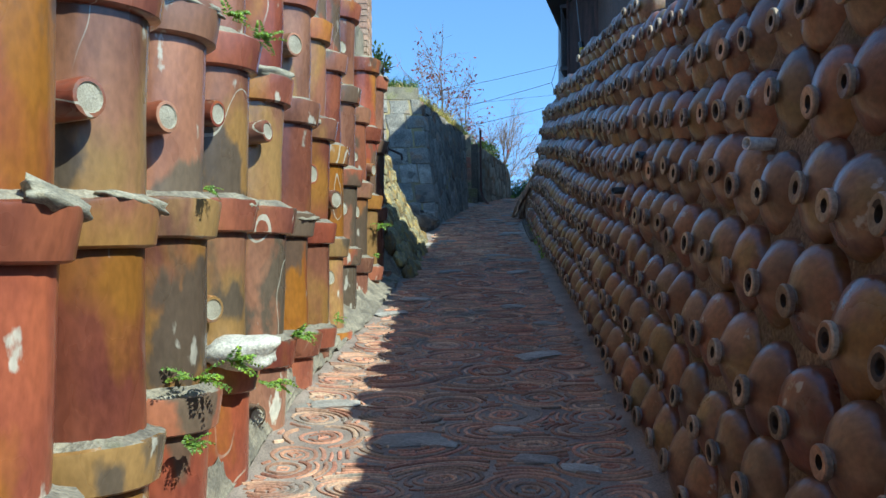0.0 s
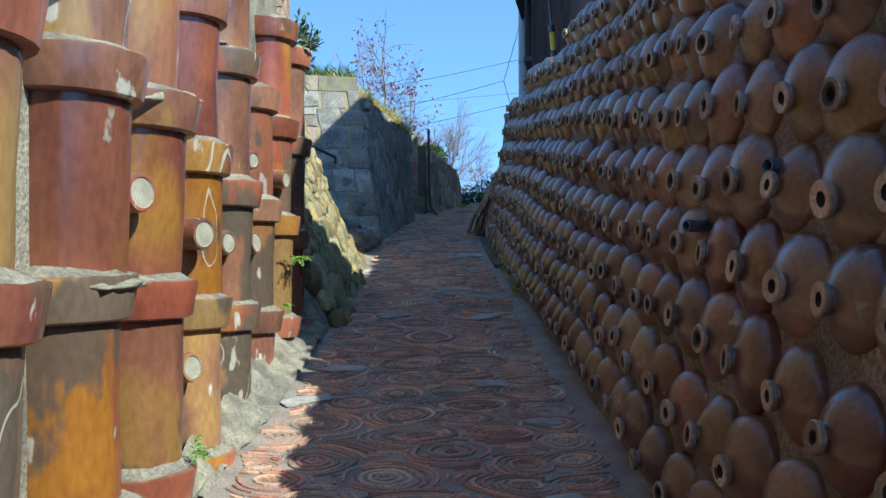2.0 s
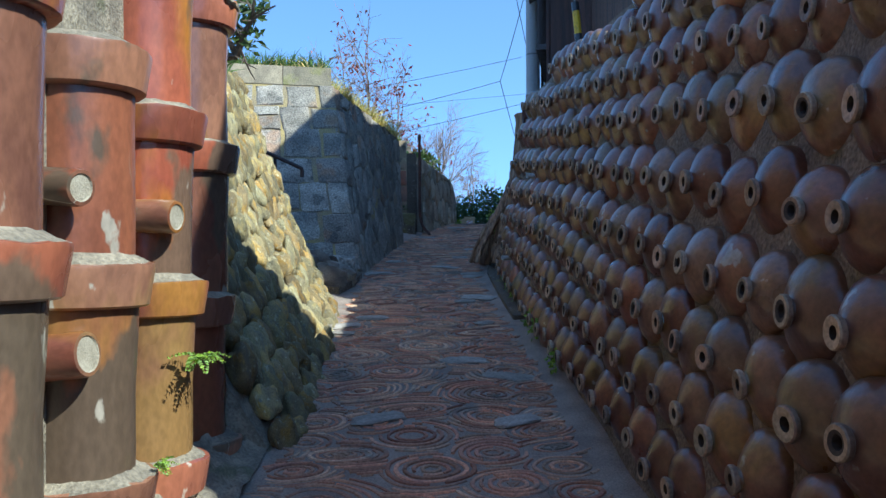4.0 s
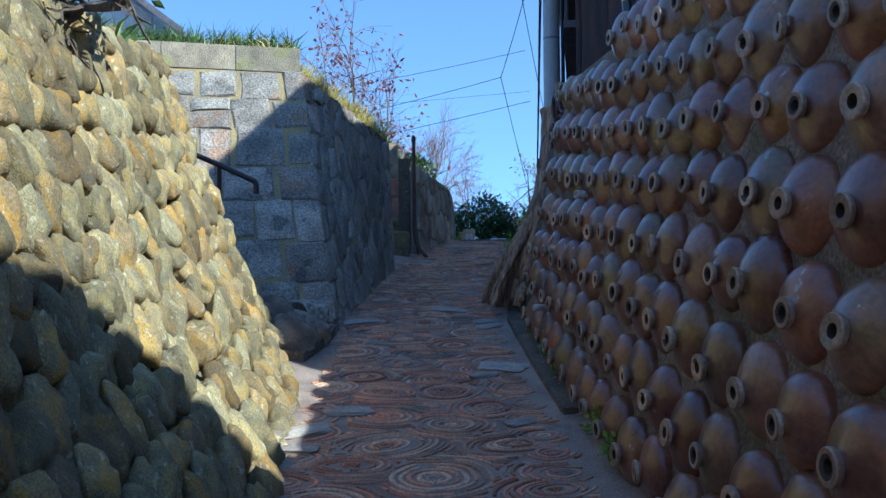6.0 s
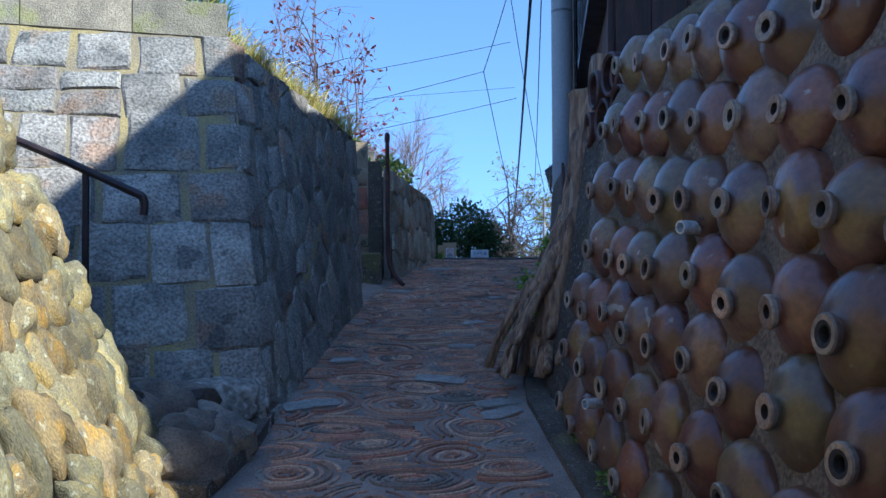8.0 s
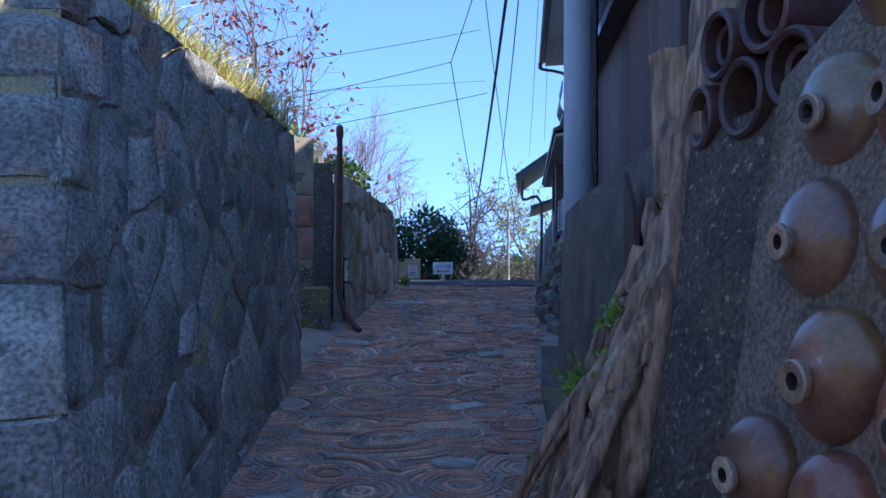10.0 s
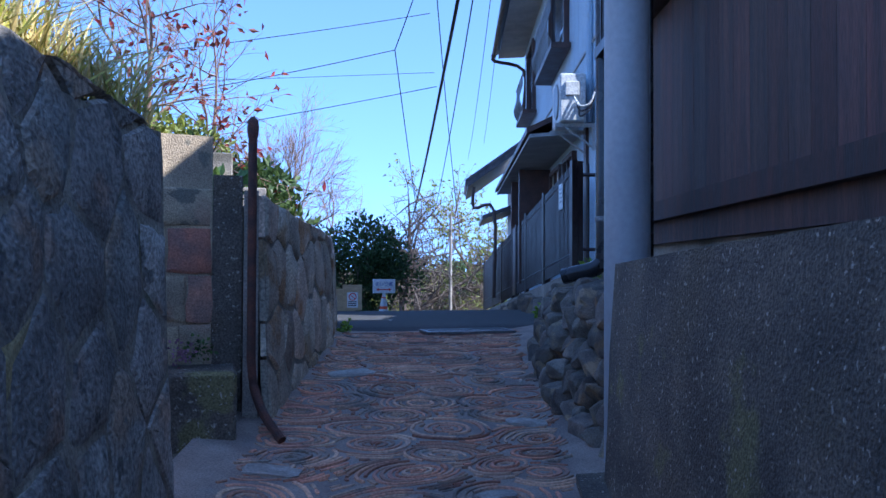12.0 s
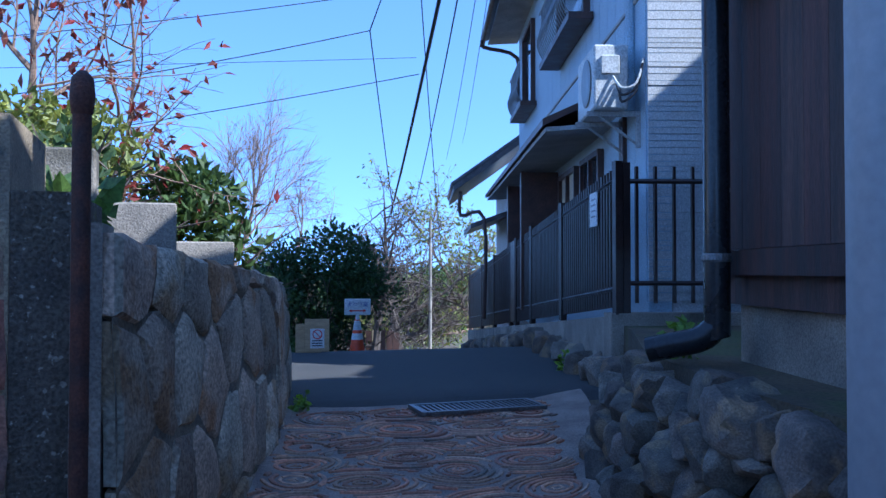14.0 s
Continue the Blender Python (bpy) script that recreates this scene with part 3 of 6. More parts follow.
# ---- iron post, hand rail ----
post = thing("iron_post", pose(0.945, 21.36, 0), "thin rusty iron post with a round cap", "post")
part("shaft", tube([(0, 0, 3.3), (0, 0, 4.62)], 0.026, 12), M_RUST, post, smooth=True)
part("cap", revolve([(0.01, 4.58), (0.03, 4.6), (0.035, 4.65), (0.03, 4.7), (0.012, 4.72)], 12), M_RUST, post, smooth="all")
part("bent_foot", tube(smooth_path([(0, 0, 3.32), (0.015, -0.02, 3.15), (0.07, -0.12, 3.0), (0.16, -0.28, 2.88)]), 0.026, 10), M_RUST, post, "bent rust-red foot", smooth=True)
rail = thing("hand_rail", pose(0, 0, 0), "dark brown steel hand rail beside the entry steps", "hand rail")
part("rail", tube(smooth_path([(-2.3, 15.95, 4.15), (-1.3, 15.85, 3.72), (-0.82, 15.8, 3.5), (-0.74, 15.8, 3.45), (-0.74, 15.8, 3.36)]), 0.024, 10), M_BLACK_METAL, rail, smooth=True)
part("post", tube([(-1.05, 15.83, 2.1), (-1.05, 15.83, 3.6)], 0.02, 8), M_BLACK_METAL, rail, smooth=True)
apron = tagged(part("apron", prism([(-0.75, 14.9), (-0.28, 14.9), (-0.12, 15.5), (-0.05, 16.0), (-3.2, 15.6), (-3.2, 14.9)], 1.8, lambda x, y: SLOPE * y + 0.05 - 0.1 * min(0, x + 0.3)), M_AGG, kind="structure"), "worn concrete apron at the side entry", "apron")

threshold = part("threshold_block", rock(random.Random(4), 0.24, 0.22, 0.13, 3, 0.18, 0.55), M_PEBBLE, smooth="all", m=pose(-0.36, 15.95, 2.33, 4, 0, 12))
tagged(threshold, "worn block of pebbled concrete at the side entry", "block")

# ---- plastered wall end, concrete wall, rock bank ----
def build_loft(name, rows, material, label, category):
    """A leaning solid from rows of (y, lower x, upper x, top z)."""
    verts, faces = [], []
    for y, xl, xh, zt in rows:
        zl = floor_z(y) - 0.1
        for t in (0, 0.33, 0.66, 1.0):
            verts.append((xl + (xh - xl) * t + (0.02 * noise.noise((y * 3, t * 4, 0))), y, zl + (zt - zl) * t))
        verts += [(xh + 0.5, y, zt), (xh + 0.5, y, zl)]
    for j in range(len(rows) - 1):
        for i in range(6):
            i2 = (i + 1) % 6
            faces.append((j * 6 + i, j * 6 + i2, (j + 1) * 6 + i2, (j + 1) * 6 + i))
    faces += [tuple(range(6)), tuple((len(rows) - 1) * 6 + i for i in range(6))]
    ob = part(name, bm_from(verts, faces), material, smooth=True, kind="structure")
    return tagged(ob, label, category)


build_loft("plaster_wall", [(15.5, 1.82, 2.16, 4.1), (15.9, 1.68, 2.08, 4.0), (16.25, 1.61, 2.02, 3.95), (16.6, 1.64, 2.0, 3.92), (17.1, 1.76, 2.08, 3.92)], M_PLASTER, "rough earthen plaster at the end of the wall of jars", "wall")
build_loft("concrete_wall", [(16.9, 1.78, 2.05, 4.0), (18.0, 2.02, 2.25, 3.95), (19.2, 2.31, 2.46, 3.9), (20.15, 2.6, 2.67, 3.86)], M_AGG, "rough concrete retaining wall with exposed gravel", "wall")
tagged(part("kerb", prism([(1.36, 13.5), (1.4, 14.6), (1.48, 16.2), (1.63, 17.0), (2.15, 19.1), (2.5, 20.25), (2.66, 20.25), (2.3, 19.1), (1.78, 17.0), (1.63, 16.2), (1.54, 14.6), (1.47, 13.5)], lambda x, y: floor_z(y) - 0.1, lambda x, y: floor_z(y) + 0.06), M_AGG, kind="structure"), "low broken concrete kerb along the lane", "kerb")
tagged(part("bank", prism([(3.0, 20.2), (3.2, 21.5), (3.6, 22.9), (4.4, 24.5), (4.6, 25.0), (9, 24.4), (8.4, 16.4), (2.3, 16.4)], 2.0, lambda x, y: 3.72), M_EARTH, kind="structure"), "earth bank behind the concrete wall", "bank")

# ---- dark boarded house ----
board_house = thing("boarded_house", pose(0, 0, 0), "tall house clad in dark charred vertical boards", "house")
BA, BB = Vector((2.66, 17.95, 0)), Vector((3.78, 22.4, 0))
BD = (BB - BA).normalized()
BN = Vector((-BD.y, BD.x, 0))
part("wall", prism([(2.7, 17.99), (3.8, 22.36), (13.0, 20.1), (11.9, 15.7)], 4.22, 7.0), M_WOOD_DARK, board_house)
# Unseen roof and gable; heights and drawn-out corner set for the shade they cast.
part("roof", prism([(2.12, 17.6), (3.5, 23.1), (8.6, 21.2), (13.2, 20.1), (11.9, 15.2), (7.3, 16.4)], lambda x, y: 6.81 + 0.6 * min(x - 0.25 * (y - 17.6) - 2.1, 5.9), lambda x, y: 6.93 + 0.6 * min(x - 0.25 * (y - 17.6) - 2.1, 5.9)), M_TILE_ROOF, board_house, "dark tiled roof")
part("gable", prism([(3.8, 22.3), (8.4, 21.15), (12.9, 20.0), (12.9, 19.8), (8.4, 20.95), (3.8, 22.1)], 6.95, lambda x, y: 6.85 + 0.6 * min(max(0, x - 0.25 * (y - 17.6) - 2.1), 5.9)), M_WOOD_DARK, board_house)
length = (BB - BA).length
nb = 22
for i in range(nb):
    a, b = BA + BD * (length * i / nb + 0.0015), BA + BD * (length * (i + 1) / nb - 0.0015)
    o = BN * 0.022
    part("board", prism([(a + o)[:2], (b + o)[:2], b[:2], a[:2]], 4.26, 6.85), M_WOOD_DARK, board_house)
for i in range(12):
    a, b = BA + Vector((BD.y, -BD.x, 0)) * (0.3 * i + 0.004), BA + Vector((BD.y, -BD.x, 0)) * (0.3 * i + 0.296)
    o = BD * -0.022
    part("board", prism([a[:2], b[:2], (b + o)[:2], (a + o)[:2]], 4.26, 6.85), M_WOOD_DARK, board_house)


def along(base, d, nrm, s0, s1, o0, o1, z0, z1):
    """A bar on a house wall: from s0 to s1 along it, o0 to o1 out of it, z0 to z1 high."""
    p = [base + d * s0 + nrm * o0, base + d * s1 + nrm * o0, base + d * s1 + nrm * o1, base + d * s0 + nrm * o1]
    return prism([v[:2] for v in p], z0, z1)


part("sill_board", along(BA, BD, BN, -0.05, length + 0.03, -0.02, 0.06, 4.14, 4.255), M_WOOD_DARK, board_house)
part("skirt_board", along(BA, BD, BN, 0, length, -0.06, 0.0, 4.0, 4.14), M_WOOD_DARK, board_house)
part("foundation", along(BA, BD, BN, 0, length, -0.3, -0.05, 3.7, 4.0), M_CONCRETE, board_house)
grille = part("window_grille", along(BA, BD, BN, 0.0, length - 0.15, 0.02, 0.2, 5.45, 5.53), M_BLACK_METAL, board_house)
part("top_rail", along(BA, BD, BN, 0.0, length - 0.15, 0.02, 0.2, 6.75, 6.82), M_BLACK_METAL, grille)
part("window_pane", along(BA, BD, BN, 0.05, length - 0.25, 0.0, 0.03, 5.55, 6.75), M_GALV, grille)
for i in range(42):
    s = 0.03 + i * (length - 0.25) / 41
    part("bar", along(BA, BD, BN, s, s + 0.022, 0.16, 0.185, 5.53, 6.75), M_BLACK_METAL, grille)
part("edge_board", along(BA, BD, BN, -0.02, 0.06, 0.02, 0.06, 4.26, 7.0), M_WOOD_DARK, board_house)
downpipe = thing("downpipe", pose(0, 0, 0), "glossy black plastic rainwater downpipe with a steel clamp", "downpipe")
M_BLACK_PLASTIC = mat("black_plastic", (0.03, 0.03, 0.032), (0.02, 0.02, 0.022), 0.25, 5, 60, 0.02)
part("pipe", tube(smooth_path([(3.6, 22.25, 7.0), (3.6, 22.25, 6.0), (3.6, 22.25, 4.02), (3.59, 22.26, 3.9), (3.54, 22.3, 3.84), (3.45, 22.38, 3.81), (3.36, 22.46, 3.78)], 4), 0.062, 14), M_BLACK_PLASTIC, downpipe, smooth=True)
part("clamp", revolve([(0.064, 4.2), (0.068, 4.21), (0.068, 4.235), (0.064, 4.24)], 14), M_GALV, downpipe, "bright steel clamp", m=pose(3.6, 22.25, 0))
# Unseen block, added to throw the slanting shade on the granite front.
tagged(part("neighbour_house", prism([(3.2, 12.0), (3.2, 15.2), (7, 15.2), (7, 12.0)], 2, 8.76), M_WOOD_DARK, kind="structure"), "unseen tall block added behind the wall of jars to shade the granite front", "house")
# Unseen too: its sloping top keeps sun off the granite wall's lane side.
tagged(part("neighbour_annex", prism([(3.2, 15.21), (3.2, 17.65), (7, 16.6), (7, 15.21)], 2, lambda x, y: 8.15 - 0.17 * (y - 15.21)), M_WOOD_DARK, kind="structure"), "unseen lower block added to shade the side of the granite wall", "house")
# Hidden block added to shade the road head and the lower white siding.
tagged(part("rear_house", prism([(7.7, 22.1), (11, 21.3), (11, 23.4), (8.3, 23.4)], 2, 9.1), M_WOOD_DARK, kind="structure"), "unseen block added behind the boarded house to shade the road and white siding", "house")
# Top outline (y, z) of an unseen block, shaped to shade cobbles and end pipes.
SHADE_OUTLINE = [(7.0, 5.85), (7.58, 5.95), (7.6, 7.1), (7.9, 7.03), (8.9, 6.7), (9.4, 6.3), (9.75, 5.95), (9.97, 5.5)]
tagged(part("neighbour_shed", prism([(2.6, y) for y, z in SHADE_OUTLINE] + [(5.5, y) for y, z in reversed(SHADE_OUTLINE)], 1, lambda x, y: curve_at(SHADE_OUTLINE, y)), M_WOOD_DARK, kind="structure"), "unseen block added behind the wall of jars to shade the cobbles and last pipes", "shed")

# ---- utility pole and cables ----
pole = thing("utility_pole", pose(2.87, 20.42, 2.75), "smooth pale grey painted steel utility pole", "utility pole")
part("shaft", revolve([(0.124, 0.0), (0.12, 3.0), (0.102, 8.6)], 24), M_POLE, pole, smooth=True)
part("band", revolve([(0.119, 3.2), (0.123, 3.21), (0.123, 3.225), (0.119, 3.23)], 24), M_GALV, pole, "narrow steel band")
part("conduit", tube([(0.19, 0.12, 0.9), (0.19, 0.12, 8.4)], 0.03, 8), M_BLACK_PLASTIC, pole, "thin black conduit", smooth=True)
guy = thing("guy_wire", pose(0, 0, 0), "steel guy wire in a yellow and black guard tube", "guy wire")
part("wire", tube([(2.74, 16.2, 4.2), (2.3, 16.4, 9.2)], 0.008, 6), M_GALV, guy)
part("guard", tube([(2.71, 16.21, 4.55), (2.62, 16.25, 5.6)], 0.045, 10), M_YELLOW, guy, "yellow plastic guard", smooth=True)
for z in (4.7, 5.1, 5.5):
    p = Vector((2.71, 16.21, 4.55)).lerp(Vector((2.62, 16.25, 5.6)), (z - 4.55) / 1.05)
    part("stripe", tube([p, p + Vector((-0.009, 0.004, 0.11))], 0.047, 10), M_BLACK_PLASTIC, guy, "black stripe")


def cable(a, b, sag, r, label="thin black overhead cable"):
    a, b = Vector(a), Vector(b)
    pts = [a.lerp(b, i / 16) - Vector((0, 0, sag * 4 * (i / 16) * (1 - i / 16))) for i in range(17)]
    tagged(part("cable", tube(pts, r, 5), M_CABLE), label, "cable", "overhead cables")


POLE_TOP = (2.8, 20.42, 9.9)
FAR = (11.9, 66.0, 6.2)
cable(POLE_TOP, FAR, 0.6, 0.036, "thick twisted black overhead cable")
cable((2.8, 20.42, 10.3), (13.2, 66.0, 6.5), 0.9, 0.014)
cable((2.8, 20.42, 11.2), (15.5, 66, 10.5), 0.8, 0.01)
cable((2.8, 20.42, 11.2), (16.5, 66, 11.5), 0.6, 0.01)
cable((4.9, 33.0, 8.99), (-9.0, 33.0, 6.6), 0.25, 0.008)
cable((4.19, 33.0, 8.2), (-9.0, 33.0, 5.5), 0.3, 0.009)
cable((5.0, 33.0, 7.8), (-12.0, 33.0, 6.3), 0.05, 0.005)
cable((5.05, 33.0, 7.52), (-12.0, 33.0, 4.2), 0.25, 0.008)
cable((4.6, 30.0, 10.6), (4.19, 33.0, 8.2), 0.1, 0.011)
cable((4.19, 33.0, 8.2), (8.2, 47.0, 4.2), 0.1, 0.011)
cable((4.4, 31.0, 10.2), (9.6, 47.0, 4.9), 0.5, 0.011)
cable((9.8, 46.0, 5.6), (5.4, 50.0, 4.0), 0.2, 0.01)

# ---- white house with its fence ----
M_GLASS = mat("window_glass", (0.05, 0.06, 0.07), (0.03, 0.035, 0.04), 0.08, 3, 60, 0.0)
M_FRAME = mat("brown_frame", (0.1, 0.05, 0.035), (0.06, 0.032, 0.025), 0.45, 6, 60, 0.02)
M_CREAM = mat("cream_blind", (0.62, 0.55, 0.4), (0.5, 0.44, 0.32), 0.7, 5, 60, 0.02)
HA = Vector((5.0, 25.3, 0))
HD = Vector((0.28, 1.0, 0)).normalized()
HN = Vector((-HD.y, HD.x, 0))
HB = Vector((HD.y, -HD.x, 0))
HL = 10.3
house = thing("white_house", pose(0, 0, 0), "two-storey house with white and pale blue siding", "house")


def quad_plan(s0, s1, o0, o1):
    return [(HA + HD * s + HN * o)[:2] for s, o in ((s0, o0), (s1, o0), (s1, o1), (s0, o1))]


front = part("front_wall", prism(quad_plan(0, HL, 0, -0.2), 3.2, 9.1), M_SIDING_BLUE, house, "pale blue siding")
side = part("side_wall", prism(quad_plan(0.004, 0.2, -0.21, -6.0), 3.2, 9.1), M_SIDING, house, "white ribbed siding")
part("back_wall", prism(quad_plan(HL - 0.2, HL, -0.21, -6.0), 3.2, 9.1), M_SIDING, house)
part("far_wall", prism(quad_plan(0.21, HL - 0.21, -5.8, -6.0), 3.2, 9.1), M_SIDING, house)
srng = random.Random(5)
z = 3.9
while z < 9.0:
    hgt = srng.choice((0.035, 0.05, 0.07))
    for p0, p1 in ((0.0, 0.62), (0.64, 1.75), (1.77, 3.2)):
        o = srng.uniform(0.006, 0.013)
        part("rib", prism([(HA + HD * -o + HB * p0)[:2], (HA + HD * -o + HB * p1)[:2], (HA + HD * 0.004 + HB * p1)[:2], (HA + HD * 0.004 + HB * p0)[:2]], z, z + hgt), M_SIDING, side)
    z += hgt + 0.008
for i in range(26):
    s = 0.02 + i * HL / 26
    part("siding_panel", prism(quad_plan(s, s + HL / 26 - 0.012, 0.0, 0.012), 6.25 if i > 1 else 3.9, 9.05), M_SIDING_BLUE, front)
part("trim_line", prism(quad_plan(0, HL, 0.012, 0.03), 6.55, 6.58), M_EAVE, front)


def slab(s0, s1, o_in, o_out, z_in, z_out, thick):
    ps = [(HA + HD * s + HN * o) for s, o in ((s0, o_in), (s1, o_in), (s1, o_out), (s0, o_out))]
    zs = (z_in, z_in, z_out, z_out)
    verts = [(p.x, p.y, zz) for p, zz in zip(ps, zs)] + [(p.x, p.y, zz + thick) for p, zz in zip(ps, zs)]
    return bm_from(verts, [(3, 2, 1, 0), (4, 5, 6, 7)] + [(i, (i + 1) % 4, 4 + (i + 1) % 4, 4 + i) for i in range(4)])


def ridges(s0, s1, o_in, o_out, z_in, z_out, parent, step=0.26):
    n = int((s1 - s0) / step)
    for i in range(n + 1):
        s = s0 + (s1 - s0) * i / n
        a, b = HA + HD * s + HN * o_in, HA + HD * s + HN * o_out
        part("tile_ridge", tube([(a.x, a.y, z_in), (b.x, b.y, z_out)], 0.055, 8), M_TILE_ROOF, parent, smooth=True)


# main roof
roof = part("roof", slab(-0.5, HL + 0.5, -3.0, 0.68, 10.4, 8.98, 0.12), M_TILE_ROOF, house, "dark grey tiled roof")
ridges(-0.45, HL + 0.45, -3.0, 0.7, 10.54, 9.12, roof)
part("soffit", slab(-0.45, HL + 0.45, 0.0, 0.62, 8.93, 8.9, 0.04), M_EAVE, house, "pale soffit")
g0, g1 = HA + HD * -0.5 + HN * 0.74, HA + HD * (HL + 0.5) + HN * 0.74
part("gutter", tube([(g0.x, g0.y, 8.93), (g1.x, g1.y, 8.9)], 0.055, 10), M_FRAME, house, smooth=True)
e0 = HA + HD * (HL - 0.05) + HN * 0.74
e1 = HA + HD * (HL - 0.05) + HN * 0.06
part("gutter_pipe", tube(smooth_path([(e0.x, e0.y, 8.9), (e0.x, e0.y, 8.72), (e1.x, e1.y, 8.5), (e1.x, e1.y, 7.6)]), 0.04, 8), M_FRAME, house, smooth=True)
# lean-to roof along the ground floor
part("lean_to_roof", slab(1.35, HL - 0.2, 0.0, 0.72, 5.95, 5.62, 0.07), M_FRAME, house, "dark brown lean-to roof")
part("lean_to_soffit", slab(1.4, HL - 0.25, 0.0, 0.68, 5.62, 5.57, 0.045), M_EAVE, house, "pale soffit")
part("corner_board", prism(quad_plan(0.72, 0.9, 0.012, 0.05), 3.9, 5.6), M_FRAME, house)
for s0, s1, z0, z1, cover in ((1.9, 2.9, 4.1, 5.4, False), (3.4, 4.6, 4.1, 5.4, True), (5.3, 6.6, 4.0, 5.4, False), (7.3, 8.9, 4.0, 5.4, False)):
    win = part("window", prism(quad_plan(s0, s1, 0.0, 0.02), z0, z1), M_CREAM if cover else M_GLASS, house)
    for a, b, c, d in ((s0 - 0.06, s0, z0 - 0.06, z1 + 0.06), (s1, s1 + 0.06, z0 - 0.06, z1 + 0.06), (s0, s1, z1, z1 + 0.06), (s0, s1, z0 - 0.06, z0), ((s0 + s1) / 2 - 0.025, (s0 + s1) / 2 + 0.025, z0, z1)):
        part("frame_bar", prism(quad_plan(a, b, 0.0, 0.07), c, d), M_FRAME, win)
for s in (4.95, 7.0):
    part("pillar", prism(quad_plan(s, s + 0.16, 0.02, 0.55), 3.6, 5.56), M_FRAME, house)
for s0, s1, z0, z1 in ((2.6, 4.6, 7.15, 8.5), (7.7, 9.0, 7.15, 8.5)):
    win = part("window", prism(quad_plan(s0, s1, 0.012, 0.03), z0, z1), M_GLASS, house)
    for a, b, c, d in ((s0 - 0.07, s0, z0 - 0.06, z1 + 0.06), (s1, s1 + 0.07, z0 - 0.06, z1 + 0.06), (s0, s1, z1, z1 + 0.06), (s0, s1, z0 - 0.06, z0)):
        part("frame_bar", prism(quad_plan(a, b, 0.012, 0.09), c, d), M_FRAME, win)
    ledge = part("ledge", prism(quad_plan(s0 - 0.3, s1 + 0.25, 0.02, 0.3), z0 - 0.16, z0 - 0.08), M_FRAME, house)
    for k in range(int((s1 - s0 + 0.4) / 0.11)):
        s = s0 - 0.2 + 0.11 * k
        q = [HA + HD * s + HN * o for o in (0.27, 0.34, 0.36, 0.3, 0.3)]
        zs = (z0 - 0.08, z0 + 0.05, z0 + 0.2, z0 + 0.4, z0 + 0.62)
        part("rail_bar", tube(smooth_path([(p.x, p.y, zz) for p, zz in zip(q, zs)], 2), 0.009, 5), M_GALV, ledge)
    q0, q1 = HA + HD * (s0 - 0.25) + HN * 0.3, HA + HD * (s1 + 0.2) + HN * 0.3
    part("top_rail", tube([(q0.x, q0.y, z0 + 0.62), (q1.x, q1.y, z0 + 0.62)], 0.016, 6), M_GALV, ledge)
# porch roof at the far end
porch = part("porch_roof", slab(HL + 0.1, HL + 4.0, -0.35, 1.35, 7.0, 5.78, 0.12), M_TILE_ROOF, house, "tiled porch roof")
ridges(HL + 0.15, HL + 3.9, -0.35, 1.38, 7.14, 5.92, porch)
part("porch_wall", prism(quad_plan(HL + 0.1, HL + 3.6, -0.3, 0.2), 2.6, 6.3), M_SIDING, house)
part("far_lean_to", slab(HL + 0.0, HL + 3.4, 0.2, 1.0, 5.3, 5.02, 0.1), M_TILE_ROOF, house)
d0 = HA + HD * (HL + 0.2) + HN * 1.2
d1 = HA + HD * (HL - 0.3) + HN * 0.75
part("drain", tube(smooth_path([(d0.x, d0.y, 5.8), (d0.x, d0.y, 5.3), (d1.x, d1.y, 5.2), (d1.x, d1.y, 3.2)]), 0.04, 8), M_FRAME, house, smooth=True)
w0 = HA + HD * 0.42 + HN * 0.05
part("wall_pipe", tube([(w0.x, w0.y, 5.6), (w0.x, w0.y, 9.0)], 0.045, 10), M_SIDING_BLUE, house, smooth=True)

# outdoor air-conditioning unit on a bracket
ACM = Matrix.Translation(HA + HD * 0.5 + HN * 0.08 + Vector((0, 0, 5.56))) @ Matrix.Rotation(math.atan2(HD.y, HD.x), 4, "Z")
ac = thing("air_conditioner", ACM, "cream outdoor air-conditioning unit on a wall bracket", "air conditioner")
part("case", box(-0.4, 0.06, 0.0, 0.4, 0.36, 0.56, 0.015), M_WHITE, ac)
part("fan_guard", revolve([(0.21, 0.0), (0.215, 0.012), (0.19, 0.02), (0.1, 0.014), (0.02, 0.016)], 24), M_GALV, ac, "round grey fan guard", smooth=True, m=pose(-0.08, 0.36, 0.28, -90, 0, 0))
part("valve_cover", box(-0.425, 0.14, 0.3, -0.4, 0.3, 0.46, 0.006), M_WHITE, ac)
for x in (-0.28, 0.28):
    part("bracket", join(box(x - 0.02, -0.07, -0.05, x + 0.02, 0.4, -0.004), box(x - 0.02, -0.07, -0.32, x + 0.02, -0.03, -0.05)), M_EAVE, ac, "pale steel bracket")
    part("brace", tube([(x, -0.05, -0.3), (x, 0.3, -0.04)], 0.014, 6), M_EAVE, ac)
for k in range(3):
    part("hose", tube(smooth_path([(-0.41, 0.2 - 0.03 * k, 0.28 - 0.05 * k), (-0.5, 0.14, 0.16 - 0.06 * k), (-0.52, 0.02, 0.2 - 0.03 * k), (-0.48, -0.05, 0.42)]), 0.012, 6), M_BLACK_PLASTIC if k else M_WHITE, ac)

# steel fence on a stone-faced plinth
FA, FB = Vector((4.55, 25.0, 0)), Vector((8.3, 40.0, 0))
FD = (FB - FA).normalized()
FL = (FB - FA).length


def fence_z(s):
    return 5.0 - 0.0625 * s, 3.84 - 0.077 * s


